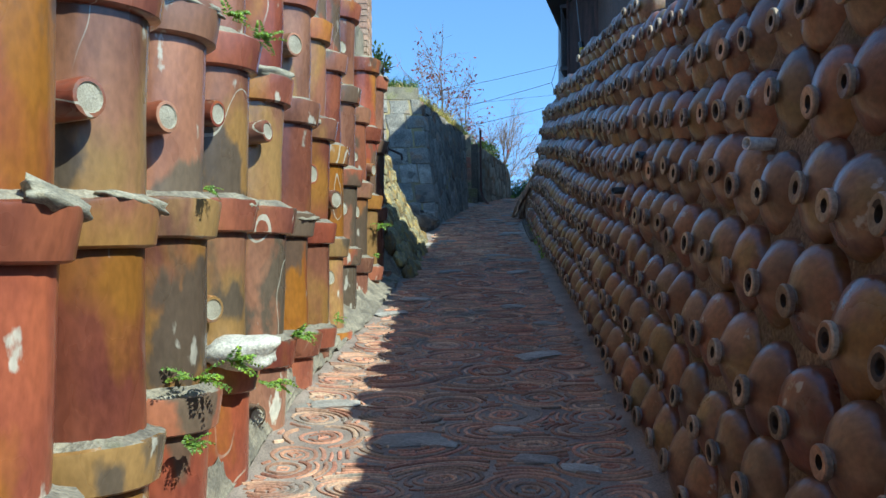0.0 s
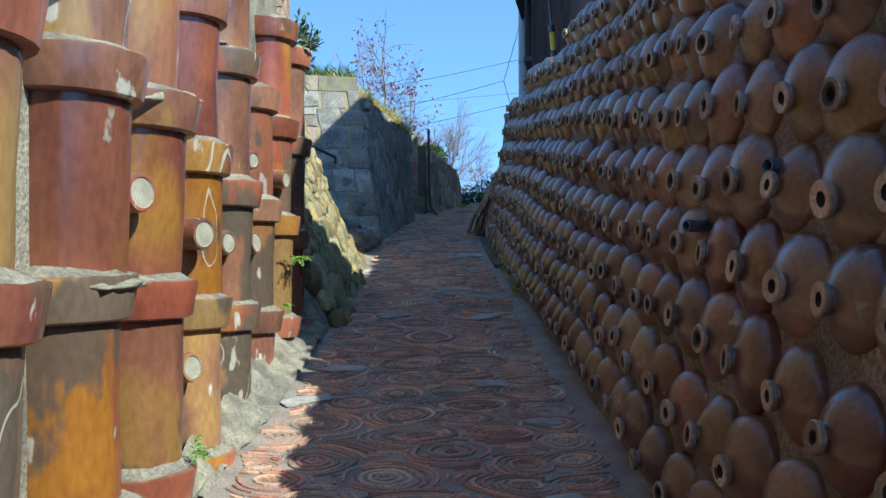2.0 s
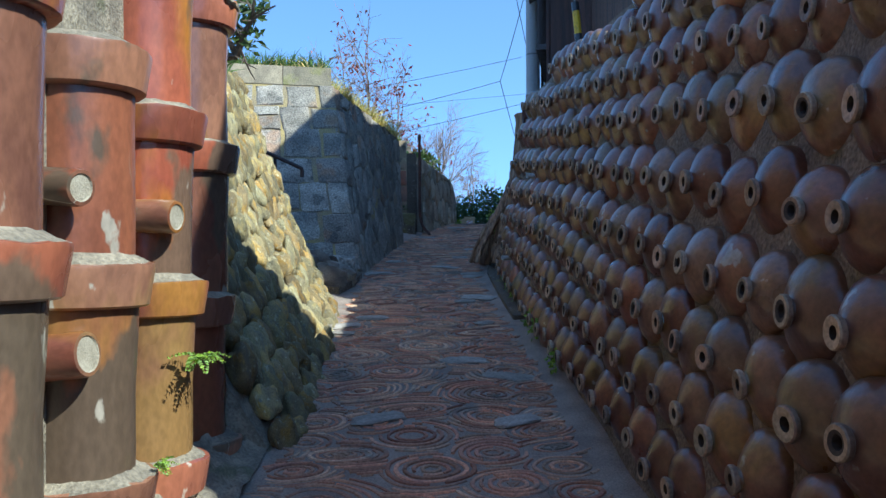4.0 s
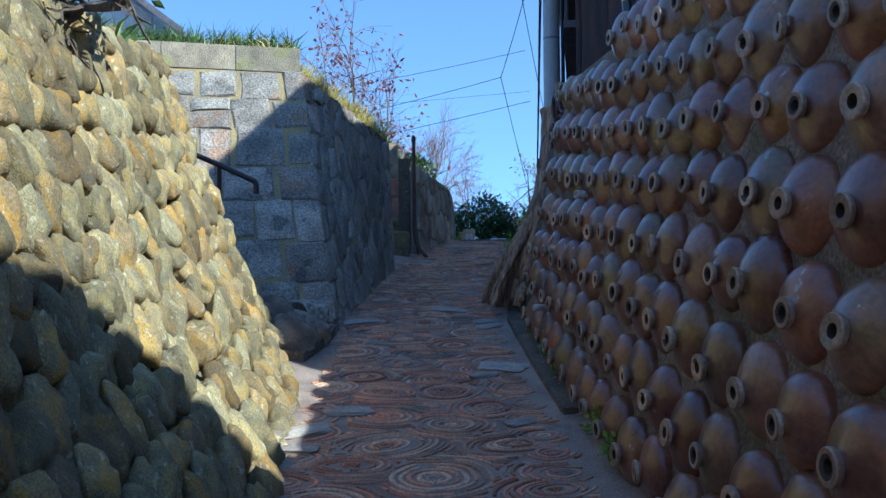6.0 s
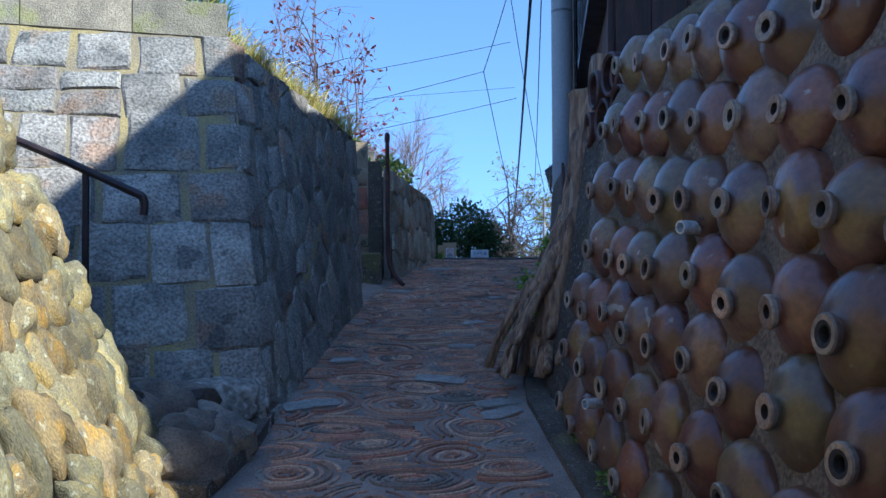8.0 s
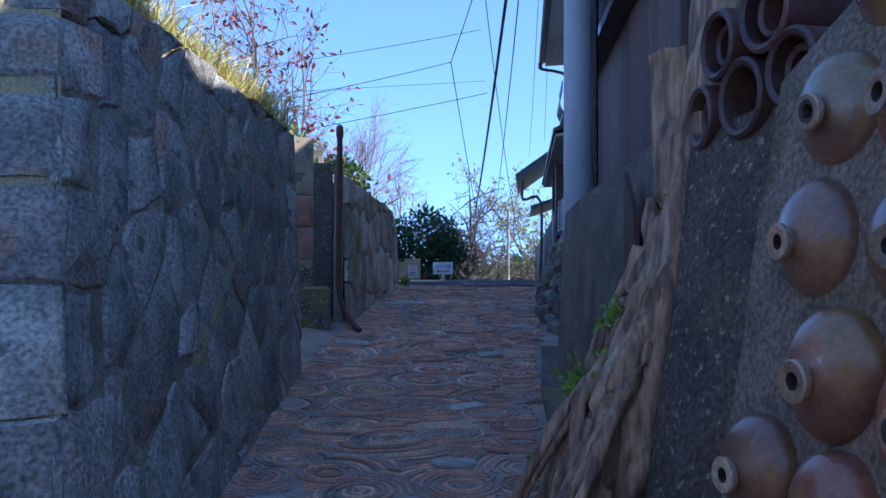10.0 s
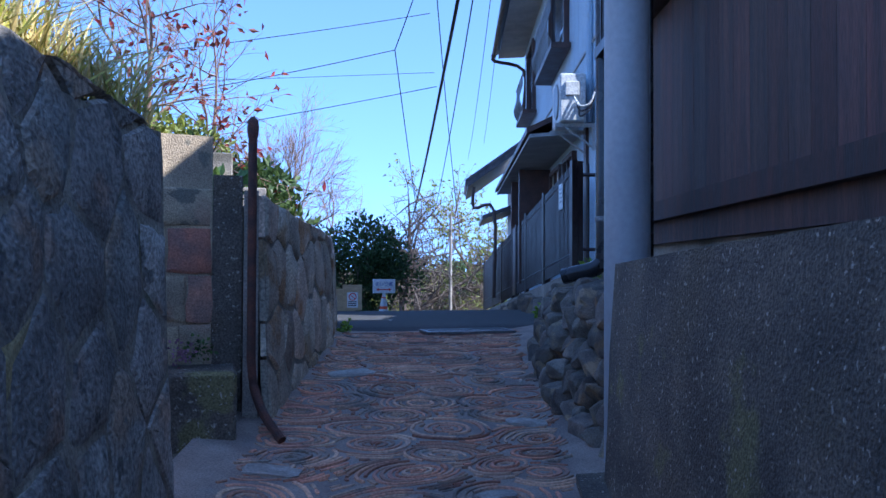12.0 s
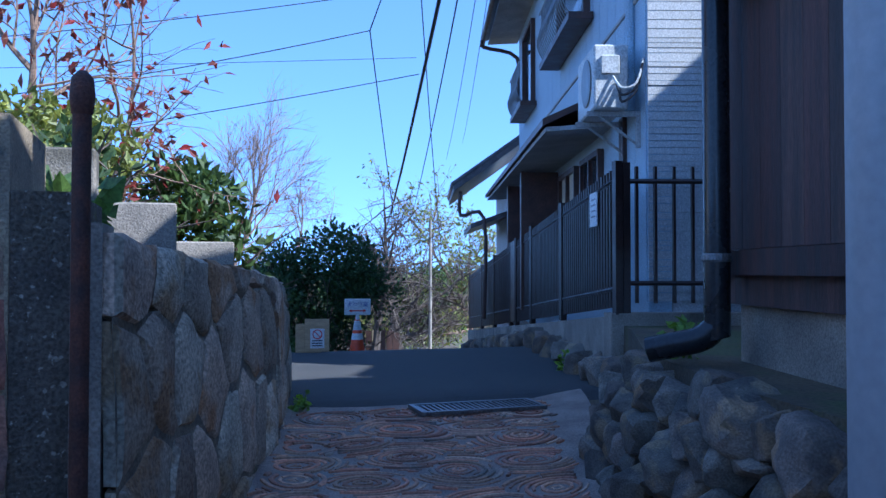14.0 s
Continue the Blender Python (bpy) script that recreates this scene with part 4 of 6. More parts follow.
tagged(part("fence_plinth", bm_from(*(lambda P: (P, [(0, 1, 2, 3), (7, 6, 5, 4), (0, 4, 5, 1), (1, 5, 6, 2), (2, 6, 7, 3), (3, 7, 4, 0)]))([
    tuple(FA + Vector((-0.06, 0, 3.0))), tuple(FB + Vector((-0.06, 0, 1.6))), tuple(FB + Vector((0.5, 0, 1.6))), tuple(FA + Vector((0.6, 0, 3.0))),
    tuple(FA + Vector((-0.06, 0, 3.8))), tuple(FB + Vector((-0.06, 0, 2.63))), tuple(FB + Vector((0.5, 0, 2.63))), tuple(FA + Vector((0.6, 0, 3.8)))])), M_CONCRETE, kind="structure"), "grey concrete plinth under the steel fence", "plinth")
tagged(part("side_plinth", prism([(4.49, 24.98), (4.53, 25.2), (6.6, 24.7), (6.5, 24.5)], 3.0, 3.82), M_CONCRETE, kind="structure"), "grey concrete plinth under the side fence", "plinth")
fence = thing("steel_fence", pose(0, 0, 0), "dark brown steel bar fence on a concrete plinth", "fence")


def fence_bar(s, w, top, bottom, name):
    p = FA + FD * s
    part(name, box(p.x - w, p.y - w, bottom, p.x + w, p.y + w, top), M_BLACK_METAL, fence)


for i in range(150):
    s = 0.12 + i * (FL - 0.15) / 149
    t, b = fence_z(s)
    fence_bar(s, 0.011, t, b + 0.03, "bar")
for i, s in enumerate((0.0, 2.4, 4.6, 6.2, 6.9, 9.4, 12.0, FL)):
    t, b = fence_z(s)
    fence_bar(s, 0.032, t + 0.04, b - 0.03, "post")
for dt in (0.1, 0.98):
    a, b = FA + Vector((0, 0, 5.0 - dt)), FB + Vector((0, 0, fence_z(FL)[0] - dt * 1.1))
    part("rail", tube([a, b], 0.02, 4), M_BLACK_METAL, fence)
gate = part("gate_panel", bm_from([(p.x + ox, p.y, zz) for ox in (-0.02, 0.02) for p, zz in ((FA + FD * 6.25, 3.4), (FA + FD * 6.85, 3.35), (FA + FD * 6.85, 4.6), (FA + FD * 6.25, 4.64))], [(0, 1, 2, 3), (7, 6, 5, 4), (0, 4, 5, 1), (1, 5, 6, 2), (2, 6, 7, 3), (3, 7, 4, 0)]), M_BLACK_METAL, fence)
side_fence = thing("side_fence", pose(0, 0, 0), "dark brown steel bar fence beside the white house", "fence")
SA, SB = Vector((4.62, 25.0, 0)), Vector((6.4, 24.56, 0))
for i in range(12):
    p = SA.lerp(SB, (i + 0.6) / 12)
    part("bar", box(p.x - 0.012, p.y - 0.012, 3.9, p.x + 0.012, p.y + 0.012, 5.0), M_BLACK_METAL, side_fence)
for zz in (4.06, 4.88):
    part("rail", tube([SA + Vector((0, 0, zz)), SB + Vector((0, 0, zz))], 0.022, 6), M_BLACK_METAL, side_fence)
for k in (0.0, 0.72):
    p = SA.lerp(SB, k)
    part("post", box(p.x - 0.03, p.y - 0.03, 3.8, p.x + 0.03, p.y + 0.03, 5.03), M_BLACK_METAL, side_fence)
np_ = FA + FD * 0.75 + Vector((-0.03, 0, 0))
notice = thing("notice", Matrix.Translation(np_ + Vector((0, 0, 4.68))) @ Matrix.Rotation(math.atan2(FD.y, FD.x), 4, "Z"), "small white notice plate on the steel fence", "notice")
part("plate", box(-0.14, -0.006, -0.13, 0.14, 0.006, 0.17, 0.002), M_WHITE, notice)
for k in range(4):
    part("text_bar", box(-0.1, 0.006, 0.1 - 0.05 * k, 0.06 + 0.02 * (k % 2), 0.008, 0.115 - 0.05 * k), M_GALV, notice)

# ---- lane end: drain grate, board, cone and sign ----
grate = thing("drain_grate", pose(3.16, 24.4, 3.215, 1.5, 0, 3), "grey steel drain grating across the lane end", "drain grate")
part("grate_frame", join(join(box(-0.45, -0.16, 0, 0.45, -0.13, 0.025), box(-0.45, 0.13, 0, 0.45, 0.16, 0.025)), join(box(-0.45, -0.13, 0, -0.42, 0.13, 0.025), box(0.42, -0.13, 0, 0.45, 0.13, 0.025))), M_GALV, grate)
for i in range(22):
    part("bar", box(-0.41 + i * 0.0386, -0.13, 0.002, -0.395 + i * 0.0386, 0.13, 0.02), M_GALV, grate)
board = thing("notice_board", pose(2.66, 28.5, 3.24, -8, 0, -8) @ Matrix.Scale(0.46, 4), "leaning plywood board with a no-entry notice", "notice board")
part("panel", box(-0.3, 0, 0.02, 0.3, 0.02, 0.82, 0.004), M_PLY, board)
part("back_panel", box(-0.52, 0.03, 0.0, 0.1, 0.05, 0.7, 0.004), M_PLY, board)
sheet = part("sheet", box(-0.16, -0.008, 0.1, 0.18, 0.0, 0.58), M_WHITE, board, "white paper sheet")
part("ring", revolve([(0.095, 0), (0.095, 0.004), (0.12, 0.004), (0.12, 0)], 28, close=True), M_RED_INK, sheet, "red ring", m=pose(0.01, -0.009, 0.44, 90, 0, 0))
part("slash", box(-0.1, -0.013, -0.012, 0.1, -0.01, 0.012), M_RED_INK, sheet, "red bar", m=pose(0.01, 0, 0.44, 0, 45, 0))
for k in range(3):
    part("text_bar", box(-0.12, -0.011, 0.27 - 0.06 * k, 0.13, -0.009, 0.3 - 0.06 * k), M_BLACK_PLASTIC, sheet)

CONE_Y = 35.2
cone = thing("traffic_cone", pose(4.42, CONE_Y, ground_z(4, CONE_Y) + 0.03, 0, 0, -14), "orange traffic cone with white reflective bands", "traffic cone")
part("base", box(-0.19, -0.19, 0, 0.19, 0.19, 0.03, 0.008), M_ORANGE, cone)


def cone_r(z):
    return 0.155 - 0.165 * z


part("body", revolve([(cone_r(0.03), 0.03), (cone_r(0.68), 0.68), (0.03, 0.7)], 20), M_ORANGE, cone, smooth=True)
for z0, z1 in ((0.26, 0.38), (0.44, 0.62)):
    part("band", revolve([(cone_r(z0) + 0.003, z0), (cone_r(z1) + 0.003, z1)], 20), M_WHITE, cone, "white reflective band", smooth=True)
sign = thing("detour_sign", pose(4.42, CONE_Y - 0.02, ground_z(4, CONE_Y) + 0.73, 0, 0, -14), "white detour sign with blue lettering and red arrow", "sign")
part("panel", box(-0.25, -0.012, 0.03, 0.25, 0.012, 0.34, 0.01), M_WHITE, sign)
part("socket", revolve([(0.04, -0.06), (0.035, 0.03)], 12), M_WHITE, sign)
arrow = part("arrow", bm_from([(x, -0.016, 0.11 + zz) for x, zz in ((-0.17, 0), (-0.11, 0.035), (-0.11, 0.012), (0.11, 0.012), (0.11, 0.035), (0.17, 0), (0.11, -0.035), (0.11, -0.012), (-0.11, -0.012), (-0.11, -0.035))], [tuple(range(10))]), M_RED_INK, sign, "red double-headed arrow")
tc = bpy.data.curves.new("lettering", "FONT")
tc.body, tc.size, tc.align_x, tc.extrude = "\u307e\u308f\u308a\u9053", 0.1, "CENTER", 0.001
tc.materials.append(M_BLUE_INK)
lettering = new("lettering", tc)
lettering.parent = sign
lettering.matrix_basis = pose(0, -0.016, 0.2, 90, 0, 0)
lettering["label"] = "blue painted lettering"

# ---- stump on the wall end ----
stump = thing("tree_stump", pose(-0.01, -0.02, 0), "weathered bare tree stump clasping the wall end", "stump")


def limb(points, r0, r1, name="root", seg=16, lump=0.22):
    pts = smooth_path(points, 5)
    bm = tube(pts, r0, seg, r1)
    for v in bm.verts:
        v.co.x -= 0.15 * min(1, max(0, (3.65 - v.co.z) / 1.1))
        n1 = noise.noise(v.co * 5.0) * lump * r0 + noise.noise(Vector((v.co.x * 13, v.co.y * 16, v.co.z * 2))) * 0.4 * r0
        v.co += Vector((n1, n1 * 0.6, 0))
    part(name, bm, M_STUMP, stump, smooth="all")


limb([(2.08, 16.85, 3.35), (2.11, 16.88, 3.75), (2.09, 16.9, 4.1), (2.06, 16.92, 4.32)], 0.12, 0.1, "trunk", 18)
limb([(2.26, 16.65, 3.3), (2.30, 16.68, 3.8), (2.33, 16.72, 4.2), (2.40, 16.76, 4.52)], 0.14, 0.12, "trunk", 18)
limb([(2.06, 16.9, 3.75), (2.02, 16.92, 3.45), (1.92, 16.92, 3.1), (1.78, 16.95, 2.75), (1.69, 17.0, 2.33)], 0.075, 0.05)
limb([(2.16, 16.72, 3.6), (2.04, 16.74, 3.3), (1.91, 16.78, 3.0), (1.81, 16.75, 2.7), (1.71, 16.72, 2.33)], 0.07, 0.04)
limb([(2.1, 16.7, 3.6), (2.02, 16.64, 3.2), (1.94, 16.56, 2.9), (1.83, 16.48, 2.6), (1.77, 16.44, 2.35)], 0.065, 0.035)
limb([(2.08, 16.8, 3.45), (2.01, 16.72, 3.2), (1.91, 16.62, 2.95), (1.81, 16.58, 2.6)], 0.045, 0.03)
limb([(2.14, 16.8, 3.62), (2.08, 16.78, 3.5), (2.06, 16.77, 3.38)], 0.085, 0.07)
limb([(1.98, 16.95, 3.5), (1.9, 17.02, 3.2), (1.8, 17.08, 2.85), (1.72, 17.15, 2.4)], 0.05, 0.03)
limb([(2.1, 16.8, 3.45), (2.0, 16.86, 3.25), (1.93, 16.7, 3.0), (1.84, 16.66, 2.75), (1.76, 16.55, 2.4)], 0.05, 0.03)
limb([(2.15, 16.65, 3.4), (2.02, 16.66, 3.12), (1.95, 16.52, 2.85), (1.86, 16.5, 2.6), (1.8, 16.32, 2.4)], 0.045, 0.03)
limb([(2.2, 16.6, 3.3), (2.1, 16.5, 3.05), (1.98, 16.42, 2.75), (1.86, 16.25, 2.45)], 0.05, 0.03)
limb([(2.0, 16.88, 3.68), (1.97, 16.86, 3.6), (1.98, 16.8, 3.5), (2.04, 16.74, 3.46)], 0.06, 0.05, "knot")
limb([(2.2, 16.72, 4.5), (2.1, 16.7, 4.0), (2.0, 16.66, 3.6), (1.93, 16.6, 3.2), (1.84, 16.5, 2.45)], 0.13, 0.05)
limb([(2.06, 16.82, 4.0), (1.98, 16.72, 3.6), (1.92, 16.6, 3.25), (1.86, 16.62, 2.9), (1.78, 16.66, 2.4)], 0.09, 0.05)
srng = random.Random(88)
for k in range(11):
    y0, y1 = srng.uniform(16.6, 16.9), srng.uniform(16.35, 17.1)
    z0 = srng.uniform(3.5, 3.9)
    pts = []
    for q in range(6):
        t = q / 5
        z = z0 + (2.36 - z0) * t
        x = 2.2 - 0.53 * (3.7 - z) / 1.35 - 0.13 + srng.uniform(-0.035, 0.035)
        pts.append((x, y0 + (y1 - y0) * t + srng.uniform(-0.06, 0.06), z))
    limb(pts, srng.uniform(0.03, 0.06), 0.016, "root", 12)
iron = tagged(part("iron_sheet", prism([(1.96, 17.08), (2.02, 17.34), (2.04, 17.33), (1.98, 17.07)], 3.42, lambda x, y: 3.66 + 0.8 * (y - 17.08)), M_RUST), "rusty dark iron sheet leaning on the wall", "iron sheet")
crng = random.Random(3)
for i, (py, pz, r) in enumerate(((16.5, 3.98, 0.12), (16.24, 4.0, 0.14), (16.38, 4.22, 0.13), (16.1, 4.26, 0.14), (15.96, 4.04, 0.13))):
    px = 2.1 + 0.04 * (16.5 - py)
    pile = thing("clay_pipe", pose(px, py, pz, 0, -90, crng.uniform(-12, 12)), "dark red clay pipe lying open-ended on the wall", "pipe", "pipes on the wall end")
    part("outer", revolve([(r, -0.3), (r, 0.12), (r - 0.012, 0.13), (r - 0.03, 0.12), (r - 0.03, -0.3)], 24, close=True), M_PIPE_DARK, pile, smooth=True)
    if i % 2 == 0 or i == 3:
        q = r - 0.05
        part("inner", revolve([(q, -0.3), (q, 0.08), (q - 0.01, 0.09), (q - 0.025, 0.08), (q - 0.025, -0.3)], 20, close=True), M_PIPE_DARK, pile, smooth=True)
    part("filling", revolve([(r - 0.03, -0.1), (0.01, -0.1)], 16), M_JARWALL, pile)


# ---- plants ----
def mesh_part(name, verts, faces, material, parent=None, label="", kind=""):
    me = bpy.data.meshes.new(name)
    me.from_pydata(verts, [], faces)
    me.materials.append(material)
    ob = new(name, me)
    ob.parent = parent
    if label:
        ob["label"] = label
    if kind:
        ob["kind"] = kind
    return ob


def add_leaf(verts, faces, rng, p, d, length, width):
    """One pointed leaf, folded along its middle, from p along d."""
    d = Vector(d).normalized()
    s = d.cross(Vector((rng.uniform(-1, 1), rng.uniform(-1, 1), rng.uniform(-0.3, 1)))).normalized()
    up = s.cross(d)
    k = len(verts)
    p = Vector(p)
    mid = p + d * (length * 0.5)
    verts += [p[:], (mid + s * width * 0.5 + up * width * 0.18)[:], (p + d * length - up * width * 0.15)[:], (mid - s * width * 0.5 + up * width * 0.18)[:]]
    faces += [(k, k + 1, k + 2), (k, k + 2, k + 3)]


def rand_dir(rng, up=0.0):
    v = Vector((rng.gauss(0, 1), rng.gauss(0, 1), rng.gauss(0, 1) + up))
    return v.normalized()


def branches(rng, p, d, length, r, depth, verts, faces, tips, droop=0.0, spread=0.55, twig=4, keep=0.75):
    """Grows a limb and its side limbs as tapered tubes; notes the tips."""
    n = 4
    pts = [Vector(p)]
    d = Vector(d).normalized()
    for i in range(n):
        d = (d + rand_dir(rng) * 0.16 + Vector((0, 0, -droop))).normalized()
        pts.append(pts[-1] + d * (length / n))
    seg = 7 if depth > 2 else (4 if depth > 0 else 3)
    end = r * 0.55
    k0 = len(verts)
    for i, q in enumerate(pts):
        t = (pts[min(i + 1, n)] - pts[max(i - 1, 0)]).normalized()
        a = t.cross(Vector((0.3, 0.2, 1))).normalized()
        b = t.cross(a)
        rr = r + (end - r) * i / n
        for s in range(seg):
            w = 2 * math.pi * s / seg
            verts.append((q + a * rr * math.cos(w) + b * rr * math.sin(w))[:])
    for i in range(n):
        for s in range(seg):
            s2 = (s + 1) % seg
            faces.append((k0 + i * seg + s, k0 + i * seg + s2, k0 + (i + 1) * seg + s2, k0 + (i + 1) * seg + s))
    if depth == 0:
        tips.append((pts[-1], d))
        tips.append((pts[2], d))
        return
    for i in range(twig):
        q = pts[min(n, 1 + i * n // twig + (1 if rng.random() < 0.3 else 0))]
        nd = (d * (1 - spread) + rand_dir(rng, 0.15) * spread * 1.25).normalized()
        branches(rng, q, nd, length * rng.uniform(0.5, keep), r * 0.52, depth - 1, verts, faces, tips, droop, spread, twig, keep)
    branches(rng, pts[-1], d, length * 0.7, end, depth - 1, verts, faces, tips, droop, spread, twig, keep)


def bare_tree(name, x, y, z, height, seed, material, label, depth=4, lean=(0, 0), r=0.09, droop=0.0, spread=0.55, twig=4, leaves=None, leaf_size=0.1, leaf_share=0.3, category="tree"):
    rng = random.Random(seed)
    tree = thing(name, pose(x, y, z), label, category)
    verts, faces, tips = [], [], []
    branches(rng, (0, 0, 0), (lean[0], lean[1], 1), height * 0.42, r, depth, verts, faces, tips, droop, spread, twig)
    mesh_part("trunk", verts, faces, material, tree)
    if leaves:
        lv, lf = [], []
        for p, d in tips:
            for _ in range(3):
                if rng.random() < leaf_share:
                    add_leaf(lv, lf, rng, p + rand_dir(rng) * 0.04, (d * 0.4 + rand_dir(rng, -0.2)), leaf_size * rng.uniform(0.7, 1.2), leaf_size * 0.45)
        mesh_part("crown", lv, lf, leaves, tree)
    return tree


def leafy_bush(name, x, y, z, rx, ry, rz, count, seed, material, label, size=0.08, lobes=9, category="bush", up=0.3):
    """A bush of many leaves on uneven lobes with twigs inside."""
    rng = random.Random(seed)
    bush = thing(name, pose(x, y, z), label, category)
    tv, tf, tips = [], [], []
    for k in range(5):
        branches(rng, (0, 0, 0), rand_dir(rng, 1.3), rz * 0.9, 0.03, 2, tv, tf, tips, 0.0, 0.6, 3)
    mesh_part("stem", tv, tf, M_BARK, bush)
    centres = []
    for k in range(lobes):
        d = rand_dir(rng, 0.1)
        centres.append((Vector((d.x * rx * 0.6, d.y * ry * 0.6, rz * (1.0 + d.z * 0.62))), rng.uniform(0.3, 0.52)))
    lv, lf = [], []
    for k in range(count):
        c, s = centres[k % lobes]
        d = rand_dir(rng)
        rad = s * (rng.random() ** 0.35) * (1 + 0.3 * noise.noise(d * 3 + c))
        p = c + Vector((d.x * rx * rad, d.y * ry * rad, d.z * rz * rad))
        if p.z < 0.02:
            continue
        add_leaf(lv, lf, rng, p, d * 0.7 + rand_dir(rng, up), size * rng.uniform(0.6, 1.25), size * 0.5)
    mesh_part("crown", lv, lf, material, bush)
    return bush


leafy_bush("evergreen_hedge", 4.0, 37.6, 1.9, 1.75, 1.5, 1.62, 11000, 11, M_LEAF_DARK, "large dense dark green clipped evergreen bush", 0.13, 14)
leafy_bush("olive_shrub", 2.3, 36.5, 2.3, 1.3, 1.2, 1.0, 2600, 12, M_LEAF, "loose grey-green shrub beside the dark hedge", 0.12, 9)
leafy_bush("ground_cover", 2.4, 31.0, 2.9, 0.6, 1.6, 0.25, 1200, 13, M_LEAF, "low green plants along the road edge", 0.1, 8)
leafy_bush("camellia_shrub", 1.3, 27.6, 3.9, 0.8, 0.9, 0.66, 1300, 14, M_LEAF, "glossy dark green camellia shrub on the terrace", 0.15, 10)
leafy_bush("camellia_shrub", 0.95, 26.6, 4.0, 0.45, 0.6, 0.36, 600, 15, M_LEAF, "glossy green shrub on the terrace", 0.14, 8)
leafy_bush("nandina_shrub", 0.15, 25.9, 4.1, 1.0, 0.7, 0.72, 3200, 16, M_LEAF_YELLOW, "yellow-green shrub with fine leaves on the terrace", 0.1, 10)
leafy_bush("sunlit_shrub", -0.9, 27.2, 4.1, 1.4, 1.0, 0.95, 3600, 17, M_LEAF_YELLOW, "sunlit yellow-green shrub on the terrace", 0.13, 10)
bare_tree("red_leaf_tree", 0.0, 26.6, 4.1, 4.1, 21, M_TWIG, "slender young tree with a few red autumn leaves", 4, (-0.05, -0.1), 0.05, 0.0, 0.5, 4, M_LEAF_RED, 0.14, 0.09)
bare_tree("red_leaf_tree", 0.55, 27.4, 4.1, 3.4, 22, M_TWIG, "slender young tree with a few red autumn leaves", 4, (0.1, 0), 0.04, 0.0, 0.5, 3, M_LEAF_RED, 0.12, 0.1)
leafy_bush("blue_green_sprays", 0.6, 24.8, 4.5, 0.45, 0.4, 0.35, 110, 23, M_LEAF_DARK, "feathery dark sprays above the pier", 0.11, 6, "shrub")
bare_tree("bare_tree", 2.4, 47.0, 2.0, 7.2, 31, M_TWIG, "slender pinkish bare tree behind the hedge", 5, (0, 0), 0.09, 0.0, 0.36, 4)
bare_tree("cherry_tree", 8.9, 50.0, 1.0, 6.0, 32, M_BARK, "spreading bare cherry tree with drooping limbs", 5, (-0.3, 0), 0.22, 0.04, 0.75, 4)
bare_tree("cherry_tree", 7.3, 47.0, 1.2, 4.6, 33, M_BARK, "low spreading bare cherry tree", 5, (0.25, 0.1), 0.16, 0.06, 0.8, 4)
bare_tree("bare_tree", 5.4, 52.0, 1.2, 6.6, 34, M_TWIG, "bare tree rising behind the dark hedge", 5, (0.1, 0), 0.1, 0.0, 0.6, 4)
bare_tree("bare_tree", 13.5, 55.0, 0.8, 8.0, 35, M_TWIG, "bare twiggy tree beyond the fence", 5, (-0.1, 0), 0.12, 0.0, 0.55, 4, M_LEAF_YELLOW, 0.2, 0.2)
leafy_bush("far_shrub", 7.6, 53.0, 0.4, 2.6, 1.5, 1.1, 2200, 36, M_LEAF_YELLOW, "sunlit yellow-green shrubs beyond the crest", 0.22, 12)
leafy_bush("far_shrub", 11.5, 57.0, 0.2, 3.5, 2.0, 2.2, 2600, 37, M_LEAF, "green shrubs beyond the crest", 0.28, 12)
leafy_bush("far_shrub", 3.5, 58.0, 0.2, 4.0, 2.0, 1.9, 2600, 38, M_LEAF, "green shrubs beyond the hedge", 0.28, 12)


def far_woods():
    rng = random.Random(41)
    v, f = [], []
    for k in range(15000):
        x, y = rng.uniform(-45, 75), rng.uniform(74, 100)
        h = 3.2 + 1.6 * noise.noise((x * 0.11, y * 0.1, 0)) + 0.9 * noise.noise((x * 0.5, y * 0.5, 4))
        z = h * rng.random() ** 0.6
        add_leaf(v, f, rng, (x, y, z), rand_dir(rng, 0.3), rng.uniform(0.5, 1.1), rng.uniform(0.3, 0.6))
    ob = mesh_part("far_woods", v, f, M_LEAF, kind="stuff")
    tagged(ob, "distant low green wooded slope", "woods")


far_woods()
far_fence = thing("board_fence", pose(5.2, 49.0, 0.9, 0, 0, -8), "low brown board fence beyond the crest", "fence")
for i in range(14):
    part("board", box(i * 0.24, 0, 0, i * 0.24 + 0.225, 0.03, 1.15 + 0.02 * (i % 3)), M_PLY if i % 5 == 0 else M_FRAME, far_fence)
far_pole = thing("utility_pole", pose(9.35, 47.5, 1.3), "tall slim white far utility pole", "utility pole")
part("shaft", revolve([(0.065, 0), (0.05, 4.6)], 10), M_CONCRETE, far_pole, smooth=True)


# grass along the wall tops
def grass_strip(name, spots, material, label, seed, hmin, hmax, lean=0.4, width=0.012):
    rng = random.Random(seed)
    v, f = [], []
    for x, y, z in spots:
        h = rng.uniform(hmin, hmax)
        d = Vector((rng.gauss(0, lean), rng.gauss(0, lean), 1)).normalized()
        s = d.cross(rand_dir(rng)).normalized() * width
        p = Vector((x, y, z - 0.02))
        q = p + d * h * 0.6
        e = p + d * h + Vector((d.x * h * 0.5, d.y * h * 0.5, -h * 0.18 * rng.random()))
        k = len(v)
        v += [(p - s)[:], (p + s)[:], (q + s * 0.8)[:], (q - s * 0.8)[:], e[:]]
        f += [(k, k + 1, k + 2, k + 3), (k + 3, k + 2, k + 4)]
    tagged(mesh_part(name, v, f, material, kind="stuff"), label, "grass")


